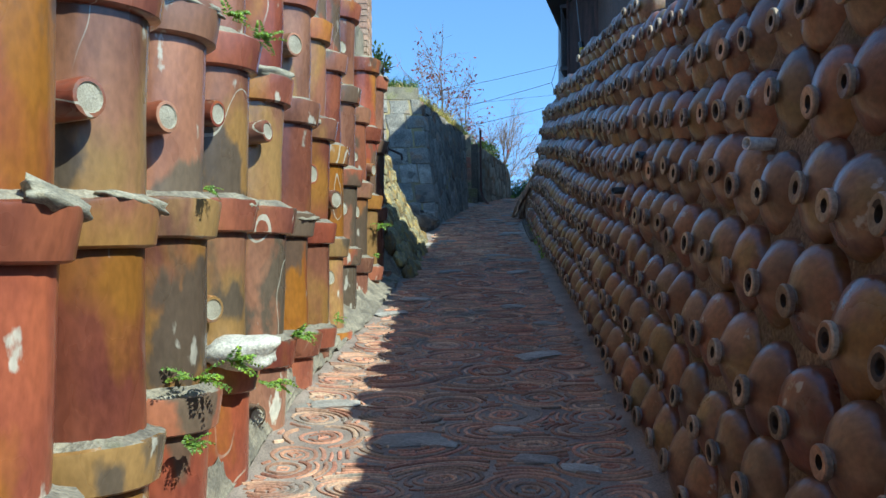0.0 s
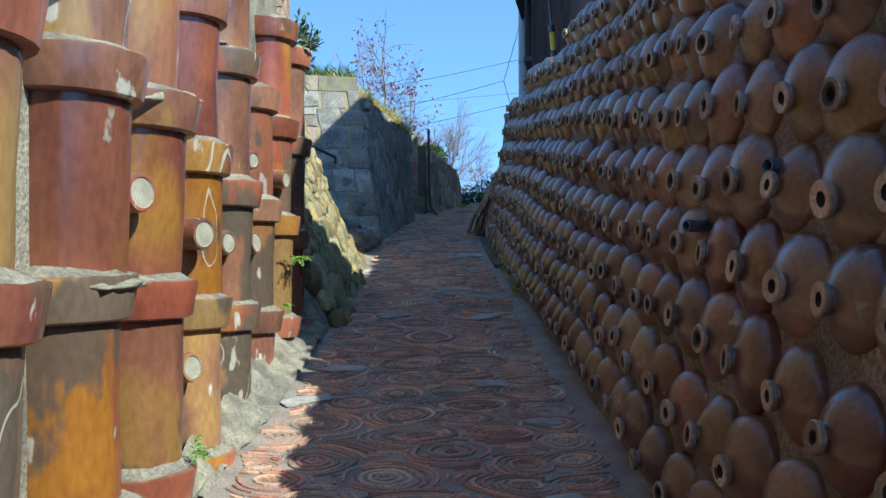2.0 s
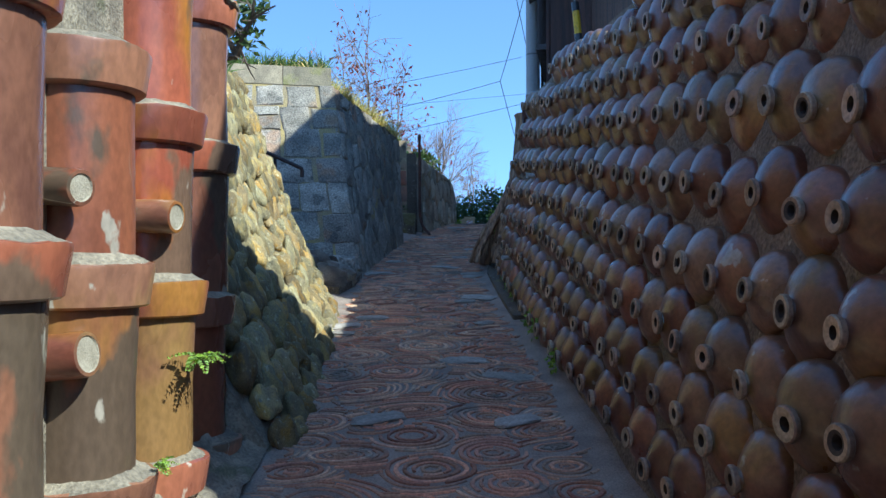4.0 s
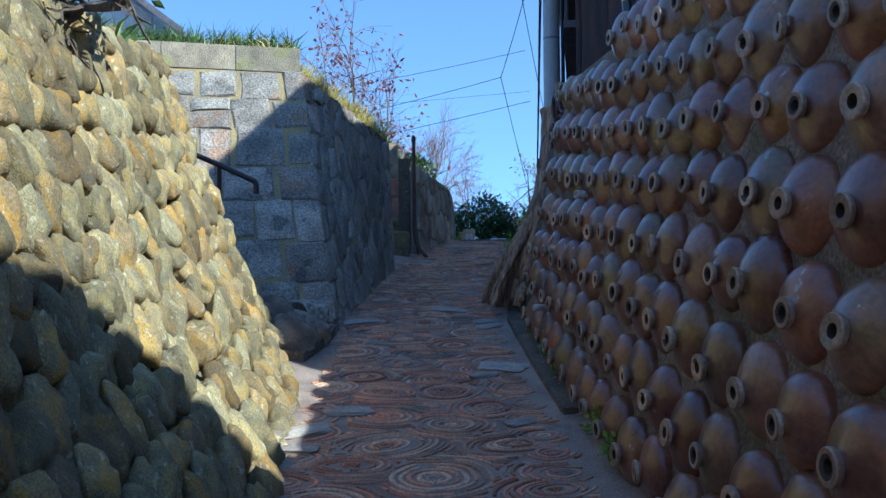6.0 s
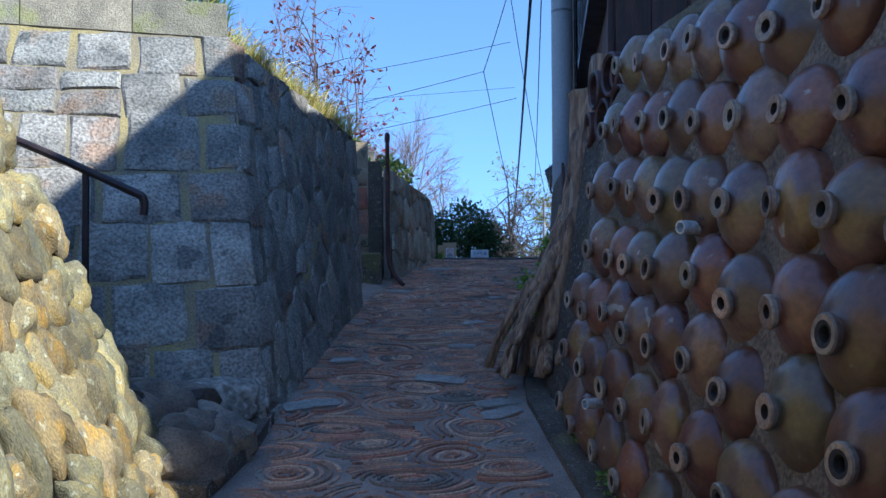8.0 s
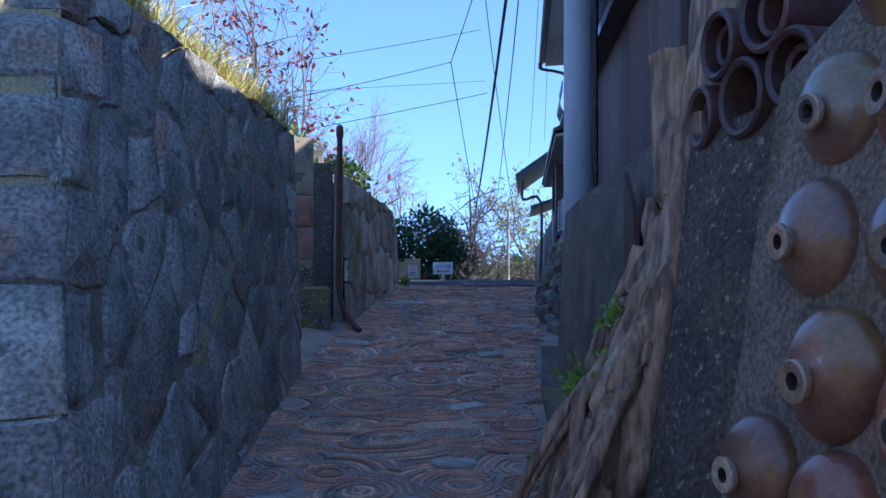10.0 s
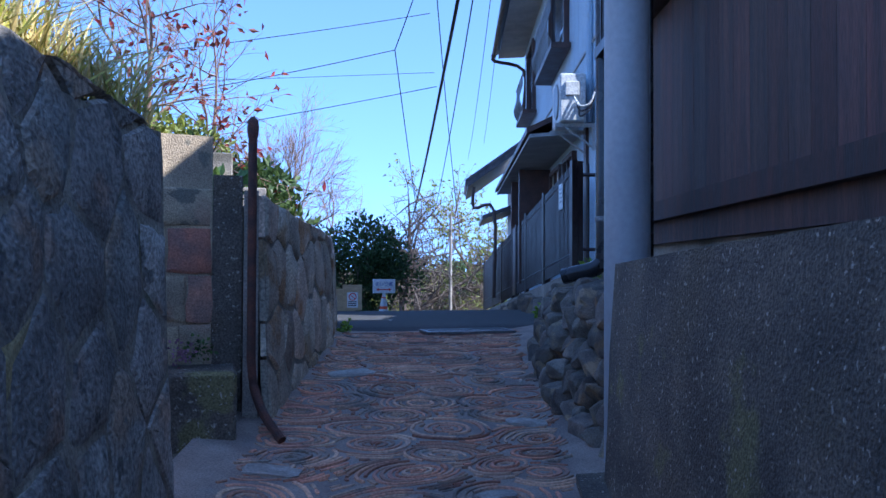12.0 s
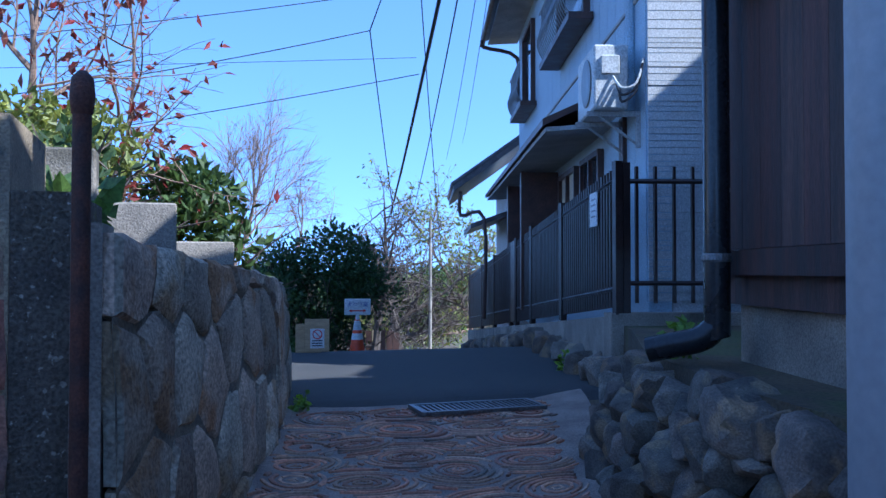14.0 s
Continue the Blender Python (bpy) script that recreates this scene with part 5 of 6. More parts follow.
grng = random.Random(51)
grass_strip("grass", [(x, 17.45 + 0.12 * (x + 0.6) + abs(grng.gauss(0, 0.3)), 4.92) for x in (grng.uniform(-3.4, -0.55) for _ in range(2600))], M_GRASS, "fresh green grass tufts on the wall top", 52, 0.14, 0.42, 0.3, 0.008)
side_spots = [((-0.5 + 0.97 * t) - abs(grng.gauss(0, 0.2)) + 0.04, 17.25 + 2.45 * t, 4.69 - 0.33 * t + grng.random() * 0.08) for t in (grng.random() ** 0.85 for _ in range(1500))]
grass_strip("straw_grass", side_spots, M_STRAW, "dry straw-yellow grass hanging over the wall edge", 53, 0.12, 0.32, 0.5, 0.004)
grass_strip("grass", side_spots[:1000], M_GRASS_GOLD, "green and yellow grass on the wall edge", 54, 0.1, 0.28, 0.5, 0.004)
grass_strip("grass", [(grng.uniform(-1.6, -0.6), grng.uniform(17.35, 17.8), 4.93) for _ in range(250)], M_STRAW, "dry grass among the green tufts", 55, 0.1, 0.3)
grass_strip("grass", [(-1.25 - abs(grng.gauss(0, 0.25)), y, floor_z(y) + 2.25) for y in (grng.uniform(10, 13.9) for _ in range(500))], M_GRASS, "grass tufts on the cobble wall top", 56, 0.08, 0.25)
leafy_bush("wall_top_shrub", -1.5, 12.3, 3.85, 0.35, 0.7, 0.32, 2200, 57, M_LEAF_YELLOW, "yellow-green shrub on the cobble wall top", 0.08, 8)
leafy_bush("wall_top_sprays", -1.0, 12.6, 4.0, 0.3, 0.4, 0.35, 220, 58, M_LEAF, "feathery green sprays on the cobble wall", 0.09, 6)


def fern(x, y, z, size, seed, lean=(1, -0.4)):
    rng = random.Random(seed)
    f = thing("fern", pose(x, y, z), "small bright green fern growing from a mortar joint", "fern", "ferns on the pipe wall")
    v, fc = [], []
    for k in range(7):
        d = Vector((lean[0] + rng.gauss(0, 0.6), lean[1] + rng.gauss(0, 0.6), rng.uniform(-0.2, 0.8))).normalized()
        p = Vector((0, 0, 0))
        for s in range(8):
            p = p + d * size / 8
            d = (d + Vector((0, 0, -0.1))).normalized()
            side = d.cross(Vector((0, 0, 1))).normalized()
            for sg in (-1, 1):
                add_leaf(v, fc, rng, p, side * sg + d * 0.5, size * 0.34 * (1 - s / 10), size * 0.14)
    mesh_part("fronds", v, fc, M_FERN, f)


for k, (fx, fy, fz, fs) in enumerate(((-0.93, 3.25, 1.14, 0.13), (-0.88, 3.6, 1.16, 0.12), (-0.9, 4.45, 0.95, 0.14), (-0.86, 5.0, 1.14, 0.12), (-0.86, 5.4, 1.12, 0.08), (-0.95, 3.25, 0.9, 0.09), (-0.8, 6.45, 1.14, 0.08), (-0.88, 4.2, 2.65, 0.12), (-0.88, 3.6, 2.6, 0.1), (-0.7, 8.8, 1.62, 0.07), (-0.66, 9.35, 1.95, 0.12), (-0.9, 3.3, 1.86, 0.06))):
    fern(fx, fy, fz, fs * 1.05, 60 + k)


def leaf_clump(name, x, y, z, r, count, seed, material, label, size=0.05):
    rng = random.Random(seed)
    c = thing(name, pose(x, y, z), label, "plant")
    v, f = [], []
    for _ in range(count):
        d = rand_dir(rng, 0.2)
        d.x = -abs(d.x) if x > 1 else d.x
        add_leaf(v, f, rng, d * r * rng.random(), d + rand_dir(rng) * 0.6, size * rng.uniform(0.6, 1.3), size * 0.75)
    mesh_part("leaves", v, f, material, c)


for k, (x, y, z, r, n) in enumerate(((1.8, 16.85, 3.2, 0.09, 34), (1.76, 16.75, 3.02, 0.1, 44), (1.68, 16.95, 2.95, 0.12, 50), (1.72, 16.7, 2.7, 0.1, 40), (1.98, 16.7, 3.62, 0.07, 24), (1.88, 16.5, 3.0, 0.07, 22), (1.96, 16.55, 3.2, 0.06, 18), (1.85, 16.4, 2.8, 0.06, 18), (1.66, 17.3, 2.55, 0.1, 40))):
    leaf_clump("ivy_clump", x, y, z, r, n, 80 + k, M_FERN, "bright green broad-leaved weeds between the roots", 0.045)
for k, (x, y) in enumerate(((1.55, 14.7), (1.52, 14.2), (1.42, 12.6), (1.45, 13.0), (1.6, 15.3), (1.36, 11.6))):
    leaf_clump("weed", x, y, floor_z(y) + 0.12, 0.09, 40, 95 + k, M_FERN, "small green weeds at the wall foot", 0.04)
for k, (x, y, z) in enumerate(((0.55, 21.4, 3.33), (0.38, 21.42, 3.32), (0.66, 21.42, 3.36))):
    leaf_clump("flower_clump", x, y, z, 0.09, 60, 110 + k, M_BLOOM if k < 2 else M_LEAF, "small pink flowers at the foot of the pier", 0.03)
leaf_clump("weed", 2.02, 24.6, 3.25, 0.08, 60, 120, M_FERN, "small green weeds at the low wall end", 0.05)
leaf_clump("weed", 0.75, 22.6, 4.35, 0.2, 60, 121, M_GRASS, "spiky green leaves above the low wall", 0.16)
leaf_clump("weed", 3.7, 22.6, 3.8, 0.14, 70, 122, M_FERN, "green weeds on the rock bank", 0.06)
leaf_clump("weed", 4.6, 26.0, 3.3, 0.12, 60, 123, M_FERN, "green weeds at the plinth foot", 0.06)
leaf_clump("weed", -0.2, 16.3, 2.4, 0.12, 50, 124, M_FERN, "green weeds at the granite wall foot", 0.04)

M_BRICK_PINK = mat("pink_brick", (0.56, 0.36, 0.25), (0.4, 0.25, 0.17), 0.9, 7, 90, 0.8, var=0.25)
chimney = thing("brick_chimney", pose(-1.11, 10.36, 0), "tall square chimney of pinkish bricks", "chimney")
part("core", box(-0.24, -0.23, 3.4, 0.24, 0.23, 8.2), M_SMEAR, chimney)
brick_long = part("brick", box(-0.117, -0.05, 0, 0.117, 0.05, 0.06), M_BRICK_PINK, chimney, m=pose(-0.125, -0.19, 3.42))
for k in range(34):
    for i in range(2):
        off = 0.06 if k % 2 else 0.0
        share("brick", brick_long, chimney, pose(-0.125 + 0.25 * i, -0.19 - 0.001 * (k % 3), 3.42 + 0.072 * (k + 1)))
        share("brick", brick_long, chimney, pose(0.2 + 0.001 * (k % 3), -0.02 + 0.245 * i - off * 0.5, 3.42 + 0.072 * (k + 1), 0, 0, 90))

left_house = thing("tiled_house", pose(0, 0, 0), "house with white wall and dark tiled gable roof", "house")
part("wall", box(-9.5, 26.0, 4.0, -4.0, 32.0, 7.4), M_SIDING, left_house)
part("roof", bm_from([(x, y, z + dz) for dz in (0, 0.14) for x, y, z in ((-3.3, 25.5, 7.3), (-3.3, 32.5, 7.3), (-6.8, 32.5, 9.9), (-6.8, 25.5, 9.9))], [(0, 1, 2, 3), (7, 6, 5, 4), (0, 4, 5, 1), (1, 5, 6, 2), (2, 6, 7, 3), (3, 7, 4, 0)]), M_TILE_ROOF, left_house, "dark tiled roof")
part("gable", prism([(-9.4, 26.02), (-6.8, 26.02), (-4.0, 26.02), (-4.0, 26.1), (-6.8, 26.1), (-9.4, 26.1)], 7.3, lambda x, y: 9.85 - 0.74 * abs(x + 6.8)), M_SIDING, left_house)


def weep_pipe(y, h, material, label):
    w = thing("weep_pipe", pose(jar_face(y, h) + 0.1, y, ramp_z(y) + h, 0, -90, 20), label, "pipe")
    part("tube", revolve([(0.026, -0.1), (0.026, 0.24), (0.02, 0.24), (0.02, 0.1)], 14), material, w, smooth=True)


for wy, wh in ((3.4, 1.56), (15.05, 0.34), (14.15, 1.27)):
    weep_pipe(wy, wh, M_WHITE, "short white plastic weep pipe in the wall of jars")
for wy, wh in ((5.62, 1.47), (6.35, 1.2)):
    weep_pipe(wy, wh, M_WEEP, "short grey weep pipe in the wall of jars")

# ---- pieces of the walls and the lane ----
# stones of the granite wall
prng = random.Random(7)
at, flen, nrm = face_map(FRONT_LO, FRONT_HI, 1.95, WALL_TOP)
nrm = nrm if nrm.y < 0 else -nrm
mortar_bed(at, -0.03, 3.36, 1.95, WALL_TOP, nrm, 0.012, M_MORTAR_MOSS, granite_wall)
levels = [1.95, 2.25, 2.6, 2.97, 3.34, 3.68, 4.06, 4.38, WALL_TOP]
for j in range(8):
    u = -0.06
    first = True
    while u < 3.3:
        w = (0.28 if j % 2 else 0.42) if first else prng.uniform(0.32, 0.56)
        first = False
        z0, z1 = levels[j] + prng.uniform(-0.025, 0.02), levels[j + 1] + prng.uniform(-0.025, 0.02)
        if prng.random() < 0.2 and u > 0.4:
            zm = z0 + (z1 - z0) * prng.uniform(0.4, 0.6)
            polys = [[(u, z0), (u + w, z0), (u + w, zm), (u, zm + 0.03)], [(u, zm + 0.03), (u + w, zm), (u + w, z1), (u, z1)]]
        else:
            polys = [[(u + prng.uniform(-0.0, 0.03), z0 + prng.uniform(0, 0.03)), (u + w + prng.uniform(-0.03, 0.01), z0), (u + w + prng.uniform(-0.03, 0.01), z1 - prng.uniform(0, 0.03)), (u + prng.uniform(0, 0.03), z1)]]
        for poly in polys:
            part("granite_block", stone_piece(poly, at, nrm, prng, 0.008, 0.036, 0.01), M_GRANITE, granite_wall, smooth=True)
        u += w
at, flen, nrm = face_map(SIDE_LO, SIDE_HI, 1.95, WALL_TOP)
nrm = nrm if nrm.x > 0 else -nrm
mortar_bed(at, -0.03, flen, 1.95, WALL_TOP - SIDE_FALL, nrm, 0.018, M_MORTAR, granite_wall)
for j in range(8):
    w = 0.42 if j % 2 == 0 else 0.28
    part("granite_block", stone_piece([(-0.03, levels[j]), (w, levels[j]), (w, levels[j + 1]), (-0.03, levels[j + 1])], at, nrm, prng, 0.01, 0.036, 0.01), M_GRANITE, granite_wall, smooth=True)
pts = []
for j in range(8):
    for i in range(9):
        pts.append((0.36 + (i + 0.5 * (j % 2)) * 0.42 + prng.uniform(-0.19, 0.19), 2.1 + j * 0.35 + prng.uniform(-0.15, 0.15)))
for poly in cells(pts, 0.36, flen, 1.95, WALL_TOP):
    poly = [(p[0], min(p[1], WALL_TOP - SIDE_FALL * p[0] / flen)) for p in poly]
    if max(p[1] for p in poly) - min(p[1] for p in poly) < 0.06:
        continue
    part("granite_rubble", stone_piece(poly, at, nrm, prng, 0.016, 0.03, 0.006), M_GRANITE, granite_wall, smooth=True)
# stones of the low wall
for (a, b), n_i in ((((1.04, 21.5), (1.74, 23.8)), 7), (((1.74, 23.8), (2.0, 25.5)), 5)):
    at, flen, nrm = face_map((a, b), ((a[0] - 0.05, a[1]), (b[0] - 0.05, b[1])), 2.8, 4.28)
    nrm = nrm if nrm.x > 0 else -nrm
    pts = [((i + 0.5 * (j % 2) + 0.25) * flen / n_i + prng.uniform(-0.1, 0.1), 2.95 + j * 0.42 + prng.uniform(-0.14, 0.14)) for j in range(4) for i in range(n_i + 1)]
    mortar_bed(at, 0, flen, 2.8, 4.02 if b[1] < 24 else 3.78, nrm, 0.02, M_MORTAR, low_wall)
    for poly in cells(pts, 0, flen, 2.8, 4.3):
        top = [curve_at(LOW_TOP, a[1] + (b[1] - a[1]) * p[0] / flen) + 0.03 for p in poly]
        poly = [(p[0], min(p[1], t)) for p, t in zip(poly, top)]
        if max(p[1] for p in poly) - min(p[1] for p in poly) < 0.06:
            continue
        part("rubble_stone", stone_piece(poly, at, nrm, prng, 0.016, 0.04, 0.008), M_RUBBLE, low_wall, smooth=True)
# rocks of the bank
rock_meshes = []
for k in range(7):
    ob = part("rock", rock(prng, 1, 1, 1, 3, 0.22, 0.5), M_ROCK, None, smooth=True)
    rock_meshes.append(ob.data)
    bpy.data.objects.remove(ob)
def split_rock(rng):
    """A broken angular stone: hull of a few points, edges worn."""
    bm = bmesh.new()
    for k in range(13):
        d = rand_dir(rng)
        m = max(abs(d.x), abs(d.y), abs(d.z))
        bm.verts.new(d.lerp(d / m, 0.6) * rng.uniform(0.85, 1.05))
    hull = bmesh.ops.convex_hull(bm, input=bm.verts)
    loose = [v for v in bm.verts if not v.link_faces]
    bmesh.ops.delete(bm, geom=loose, context="VERTS")
    bmesh.ops.dissolve_limit(bm, angle_limit=radians(14), verts=bm.verts[:], edges=bm.edges[:])
    bmesh.ops.bevel(bm, geom=bm.edges[:], offset=0.07, segments=2, profile=0.5, affect="EDGES")
    off = Vector((rng.uniform(0, 50), 0, 0))
    for v in bm.verts:
        v.co *= 1 + 0.05 * noise.noise(v.co * 3 + off)
    return bm


split_meshes = []
for k in range(9):
    ob = part("rock", split_rock(prng), M_ROCK, None)
    split_meshes.append(ob.data)
    bpy.data.objects.remove(ob)
bank_rocks = thing("rock_bank", pose(0, 0, 0), "dry-laid bank of rough grey-brown rocks", "rock bank", kind="structure")
BANK = [(20.3, 2.72), (21.5, 2.9), (23.0, 3.33), (23.6, 3.9), (24.6, 4.5)]
for j in range(6):
    y = 20.2 + 0.1 * (j % 2)
    while y < 24.7:
        q = prng.uniform(0.075, 0.15) if y < 23.2 else prng.uniform(0.08, 0.13)
        z = floor_z(y) + 0.07 + j * 0.17
        if z < curve_at([(20.2, 3.66), (21.6, 3.68), (22.6, 3.66), (23.6, 3.52), (24.6, 3.42)], y):
            o = new("rock", split_meshes[prng.randrange(9)] if prng.random() < 0.75 else rock_meshes[prng.randrange(7)])
            o.parent = bank_rocks
            o.matrix_basis = Matrix.Translation((curve_at(BANK, y) + 0.1 + j * 0.05 + prng.uniform(-0.04, 0.04), y + q * 0.8, z)) @ Euler((prng.uniform(-0.35, 0.35), prng.uniform(-0.3, 0.3), prng.uniform(-0.5, 0.5))).to_matrix().to_4x4() @ Matrix.Diagonal((0.12, q, prng.uniform(0.09, 0.125), 1))
        y += q * 1.55
for bx, by, bz, sx, sy, sz in ((3.16, 21.45, 3.62, 0.13, 0.2, 0.11), (3.08, 20.95, 3.58, 0.12, 0.18, 0.12), (3.62, 22.9, 3.62, 0.14, 0.2, 0.09)):
    o = new("boulder", rock_meshes[prng.randrange(7)])
    o.parent = bank_rocks
    o.matrix_basis = pose(bx, by, bz, 8, 10, -20) @ Matrix.Diagonal((sx, sy, sz, 1))
brng = random.Random(19)
for i in range(20):
    o = new("boulder", rock_meshes[brng.randrange(7)])
    tagged(o, "dark rounded boulder beside the entry apron", "boulder", "boulders at the entry")
    q = brng.uniform(0.1, 0.19)
    bx, by = -0.3 - brng.random() * 0.5, 15.1 + brng.random() * 0.6
    o.matrix_basis = Matrix.Translation((bx, by, floor_z(by) + 0.04 + q * 0.4 + max(0, -0.4 - bx) * 0.7)) @ Euler((brng.uniform(-0.4, 0.4), brng.uniform(-0.4, 0.4), brng.uniform(0, 6))).to_matrix().to_4x4() @ Matrix.Diagonal((q, q * 1.1, q * 0.8, 1))
lump = part("cement_lump", rock(brng, 0.17, 0.13, 0.075, 3, 0.3, 0.3), M_CEMENT_WHITE, pipe_wall, "pale cement smeared over a pipe collar", smooth="all", m=pose(-0.92, 3.95, 1.17))
# plinth stones along the road
for i in range(40):
    s = i * 0.38
    p = FA + FD * s
    o = new("rock", split_meshes[prng.randrange(9)])
    o.parent = bank_rocks
    o.matrix_basis = Matrix.Translation((p.x - 0.1, p.y, ground_z(p.x, p.y) + 0.12)) @ Euler((0, 0, prng.uniform(0, 6))).to_matrix().to_4x4() @ Matrix.Diagonal((0.16, 0.2, 0.16, 1))

# flat stones set among the rings
pave_meshes = []
for me in rock_meshes:
    me = me.copy()
    me.materials[0] = M_PAVE
    pave_meshes.append(me)
for i in range(34):
    y = prng.uniform(3.0, 23.0)
    a, b = curve_at(LEFT_BASE, y) + 0.15, curve_at(RIGHT_BASE, y) - 0.15
    x = prng.choice((prng.uniform(a, a + 0.3), prng.uniform(b - 0.35, b), prng.uniform(a, b)))
    o = new("paving_stone", pave_meshes[prng.randrange(7)])
    o.parent = lane
    q = prng.uniform(0.05, 0.11)
    o.matrix_basis = Matrix.Translation((x, y, floor_z(y) + 0.012)) @ Euler((math.atan(SLOPE), 0, 0)).to_matrix().to_4x4() @ pose(0, 0, 0, 0, 0, prng.uniform(-30, 30)) @ Matrix.Diagonal((q * 1.7, q * 0.8, 0.016, 1))
# cobbles
cob = []
for k in range(8):
    ob = part("cobble", rock(prng, 1, 1, 1, 3, 0.45, 0.22), M_COBBLE, None, smooth="all")
    cob.append(ob.data)
    bpy.data.objects.remove(ob)
CN = Vector((1, 0, 0.31)).normalized()
row, h = 0, 0.04
while h < 2.3:
    y = 10.36 + (0.085 if row % 2 else 0)
    while y < cobble_end(h) - 0.02:
        w = prng.uniform(0.055, 0.13)
        hh = prng.uniform(0.085, 0.17)
        yy, hz = min(y + w, cobble_end(h)), h + prng.uniform(-0.04, 0.04)
        o = new("cobble", cob[prng.randrange(8)])
        o.parent = cobble_wall
        o.matrix_basis = Matrix.Translation((cobble_x(yy, hz) + 0.03, yy, floor_z(yy) - 0.1 + hz + 0.05)) @ CN.to_track_quat("X", "Z").to_matrix().to_4x4() @ Euler((prng.uniform(-0.5, 0.5), prng.uniform(-0.2, 0.2), prng.uniform(-0.2, 0.2))).to_matrix().to_4x4() @ Matrix.Diagonal((prng.uniform(0.06, 0.09), w * 1.06, hh * 1.03, 1))
        y += 2 * w * 0.93
    h += 0.2
    row += 1
for i in range(34):
    o = new("cobble", cob[prng.randrange(8)])
    o.parent = cobble_wall
    zz = prng.uniform(0.1, 1.9)
    o.matrix_basis = Matrix.Translation((cobble_x(15, zz) - 0.06 - prng.uniform(0, 0.6), cobble_end(zz) + prng.uniform(-0.03, 0.05), 1.95 + zz)) @ Euler((prng.uniform(-0.5, 0.5), prng.uniform(-0.5, 0.5), prng.uniform(0, 6))).to_matrix().to_4x4() @ Matrix.Diagonal((0.12, 0.09, 0.13, 1))


# stacked pipes
def pipe_mesh(seed):
    rng = random.Random(seed)
    b = rng.uniform(-0.006, 0.008)
    prof = [(0.198, -0.03), (0.2, 0.1), (0.203 + b, 0.3), (0.207, 0.5), (0.21, 0.597), (0.236, 0.6), (0.247, 0.608), (0.268, 0.735), (0.266, 0.748), (0.248, 0.752), (0.226, 0.762), (0.19, 0.785)]
    bm = revolve(prof, 24)
    off = rng.uniform(0, 40)
    for v in bm.verts:
        n1 = noise.noise(Vector((v.co.x * 3 + off, v.co.y * 3, v.co.z * 2)))
        v.co.x *= 1 + 0.035 * n1
        v.co.y *= 1 + 0.035 * n1
        if v.co.z > 0.73:
            v.co.z += 0.012 * noise.noise(Vector((v.co.x * 14 + off, v.co.y * 14, 0)))
    ob = part("pipe", bm, M_PIPE, None, smooth=True)
    me = ob.data
    me.materials.append(M_MORTAR)
    for p in me.polygons:
        r = math.hypot(p.center.x, p.center.y)
        if p.center.z > 0.7505 and r < 0.257:
            p.material_index = 1
    bpy.data.objects.remove(ob)
    return me


def stub_mesh(r):
    ob = part("pipe_stub", revolve([(r, -0.25), (r, 0.1), (r - 0.004, 0.112), (r - 0.016, 0.114), (r - 0.02, 0.108), (0.01, 0.108)], 18), M_PIPE, None, smooth=True)
    me = ob.data
    me.materials.append(M_PIPE_END)
    for p in me.polygons:
        if p.center.z > 0.1 and math.hypot(p.center.x, p.center.y) < r - 0.018:
            p.material_index = 1
    bpy.data.objects.remove(ob)
    return me


pipe_meshes = [pipe_mesh(200 + k) for k in range(6)]
stub_meshes = [stub_mesh(r) for r in (0.062, 0.07, 0.076)]
for c, (y, zref) in enumerate(PIPE_COLS):
    x = curve_at(PIPE_X, y) - 0.03
    top = 4.9 if y < 8.6 else 3.75
    for k in range(-3, 6):
        z = zref + PITCH * (k - 1) + prng.uniform(-0.02, 0.02)
        if z + PITCH < floor_z(y) + 0.02 or z + 0.75 > top:
            continue
        o = new("pipe", pipe_meshes[prng.randrange(6)])
        o.parent = pipe_wall
        o.matrix_basis = pose(x + prng.uniform(-0.012, 0.012), y + prng.uniform(-0.012, 0.012), z, prng.uniform(-1, 1), prng.uniform(-1, 1), prng.uniform(0, 360))
        if prng.random() < 0.45 and z + 0.35 > floor_z(y):
            o = new("pipe_stub", stub_meshes[prng.randrange(3)])
            o.parent = pipe_wall
            tw = radians(prng.uniform(-38, -14))
            o.matrix_basis = pose(x + prng.uniform(0.02, 0.09), y - prng.uniform(0.2, 0.27), z + prng.uniform(0.25, 0.48), 0, 90 + prng.uniform(-6, 6), math.degrees(tw))


smear_meshes = []
for k in range(6):
    ob = part("mortar_smear", rock(prng, 1, 1, 1, 3, 0.55, 0.25), M_SMEAR, None, smooth="all")
    smear_meshes.append(ob.data)
    bpy.data.objects.remove(ob)
for c, (y, zref) in enumerate(PIPE_COLS):
    for k in range(5):
        z = zref + PITCH * (k - 1) + 0.755
        if z > 4.4 or z < floor_z(y) + 0.1 or prng.random() < 0.65:
            continue
        a = radians(prng.uniform(-95, 35))
        o = new("mortar_smear", smear_meshes[prng.randrange(6)])
        o.parent = pipe_wall
        o.matrix_basis = pose(curve_at(PIPE_X, y) - 0.03 + 0.21 * math.cos(a), y + 0.21 * math.sin(a), z - prng.uniform(0, 0.03), prng.uniform(-8, 8), prng.uniform(-8, 8), math.degrees(a)) @ Matrix.Diagonal((0.05, prng.uniform(0.1, 0.2), prng.uniform(0.018, 0.04), 1))


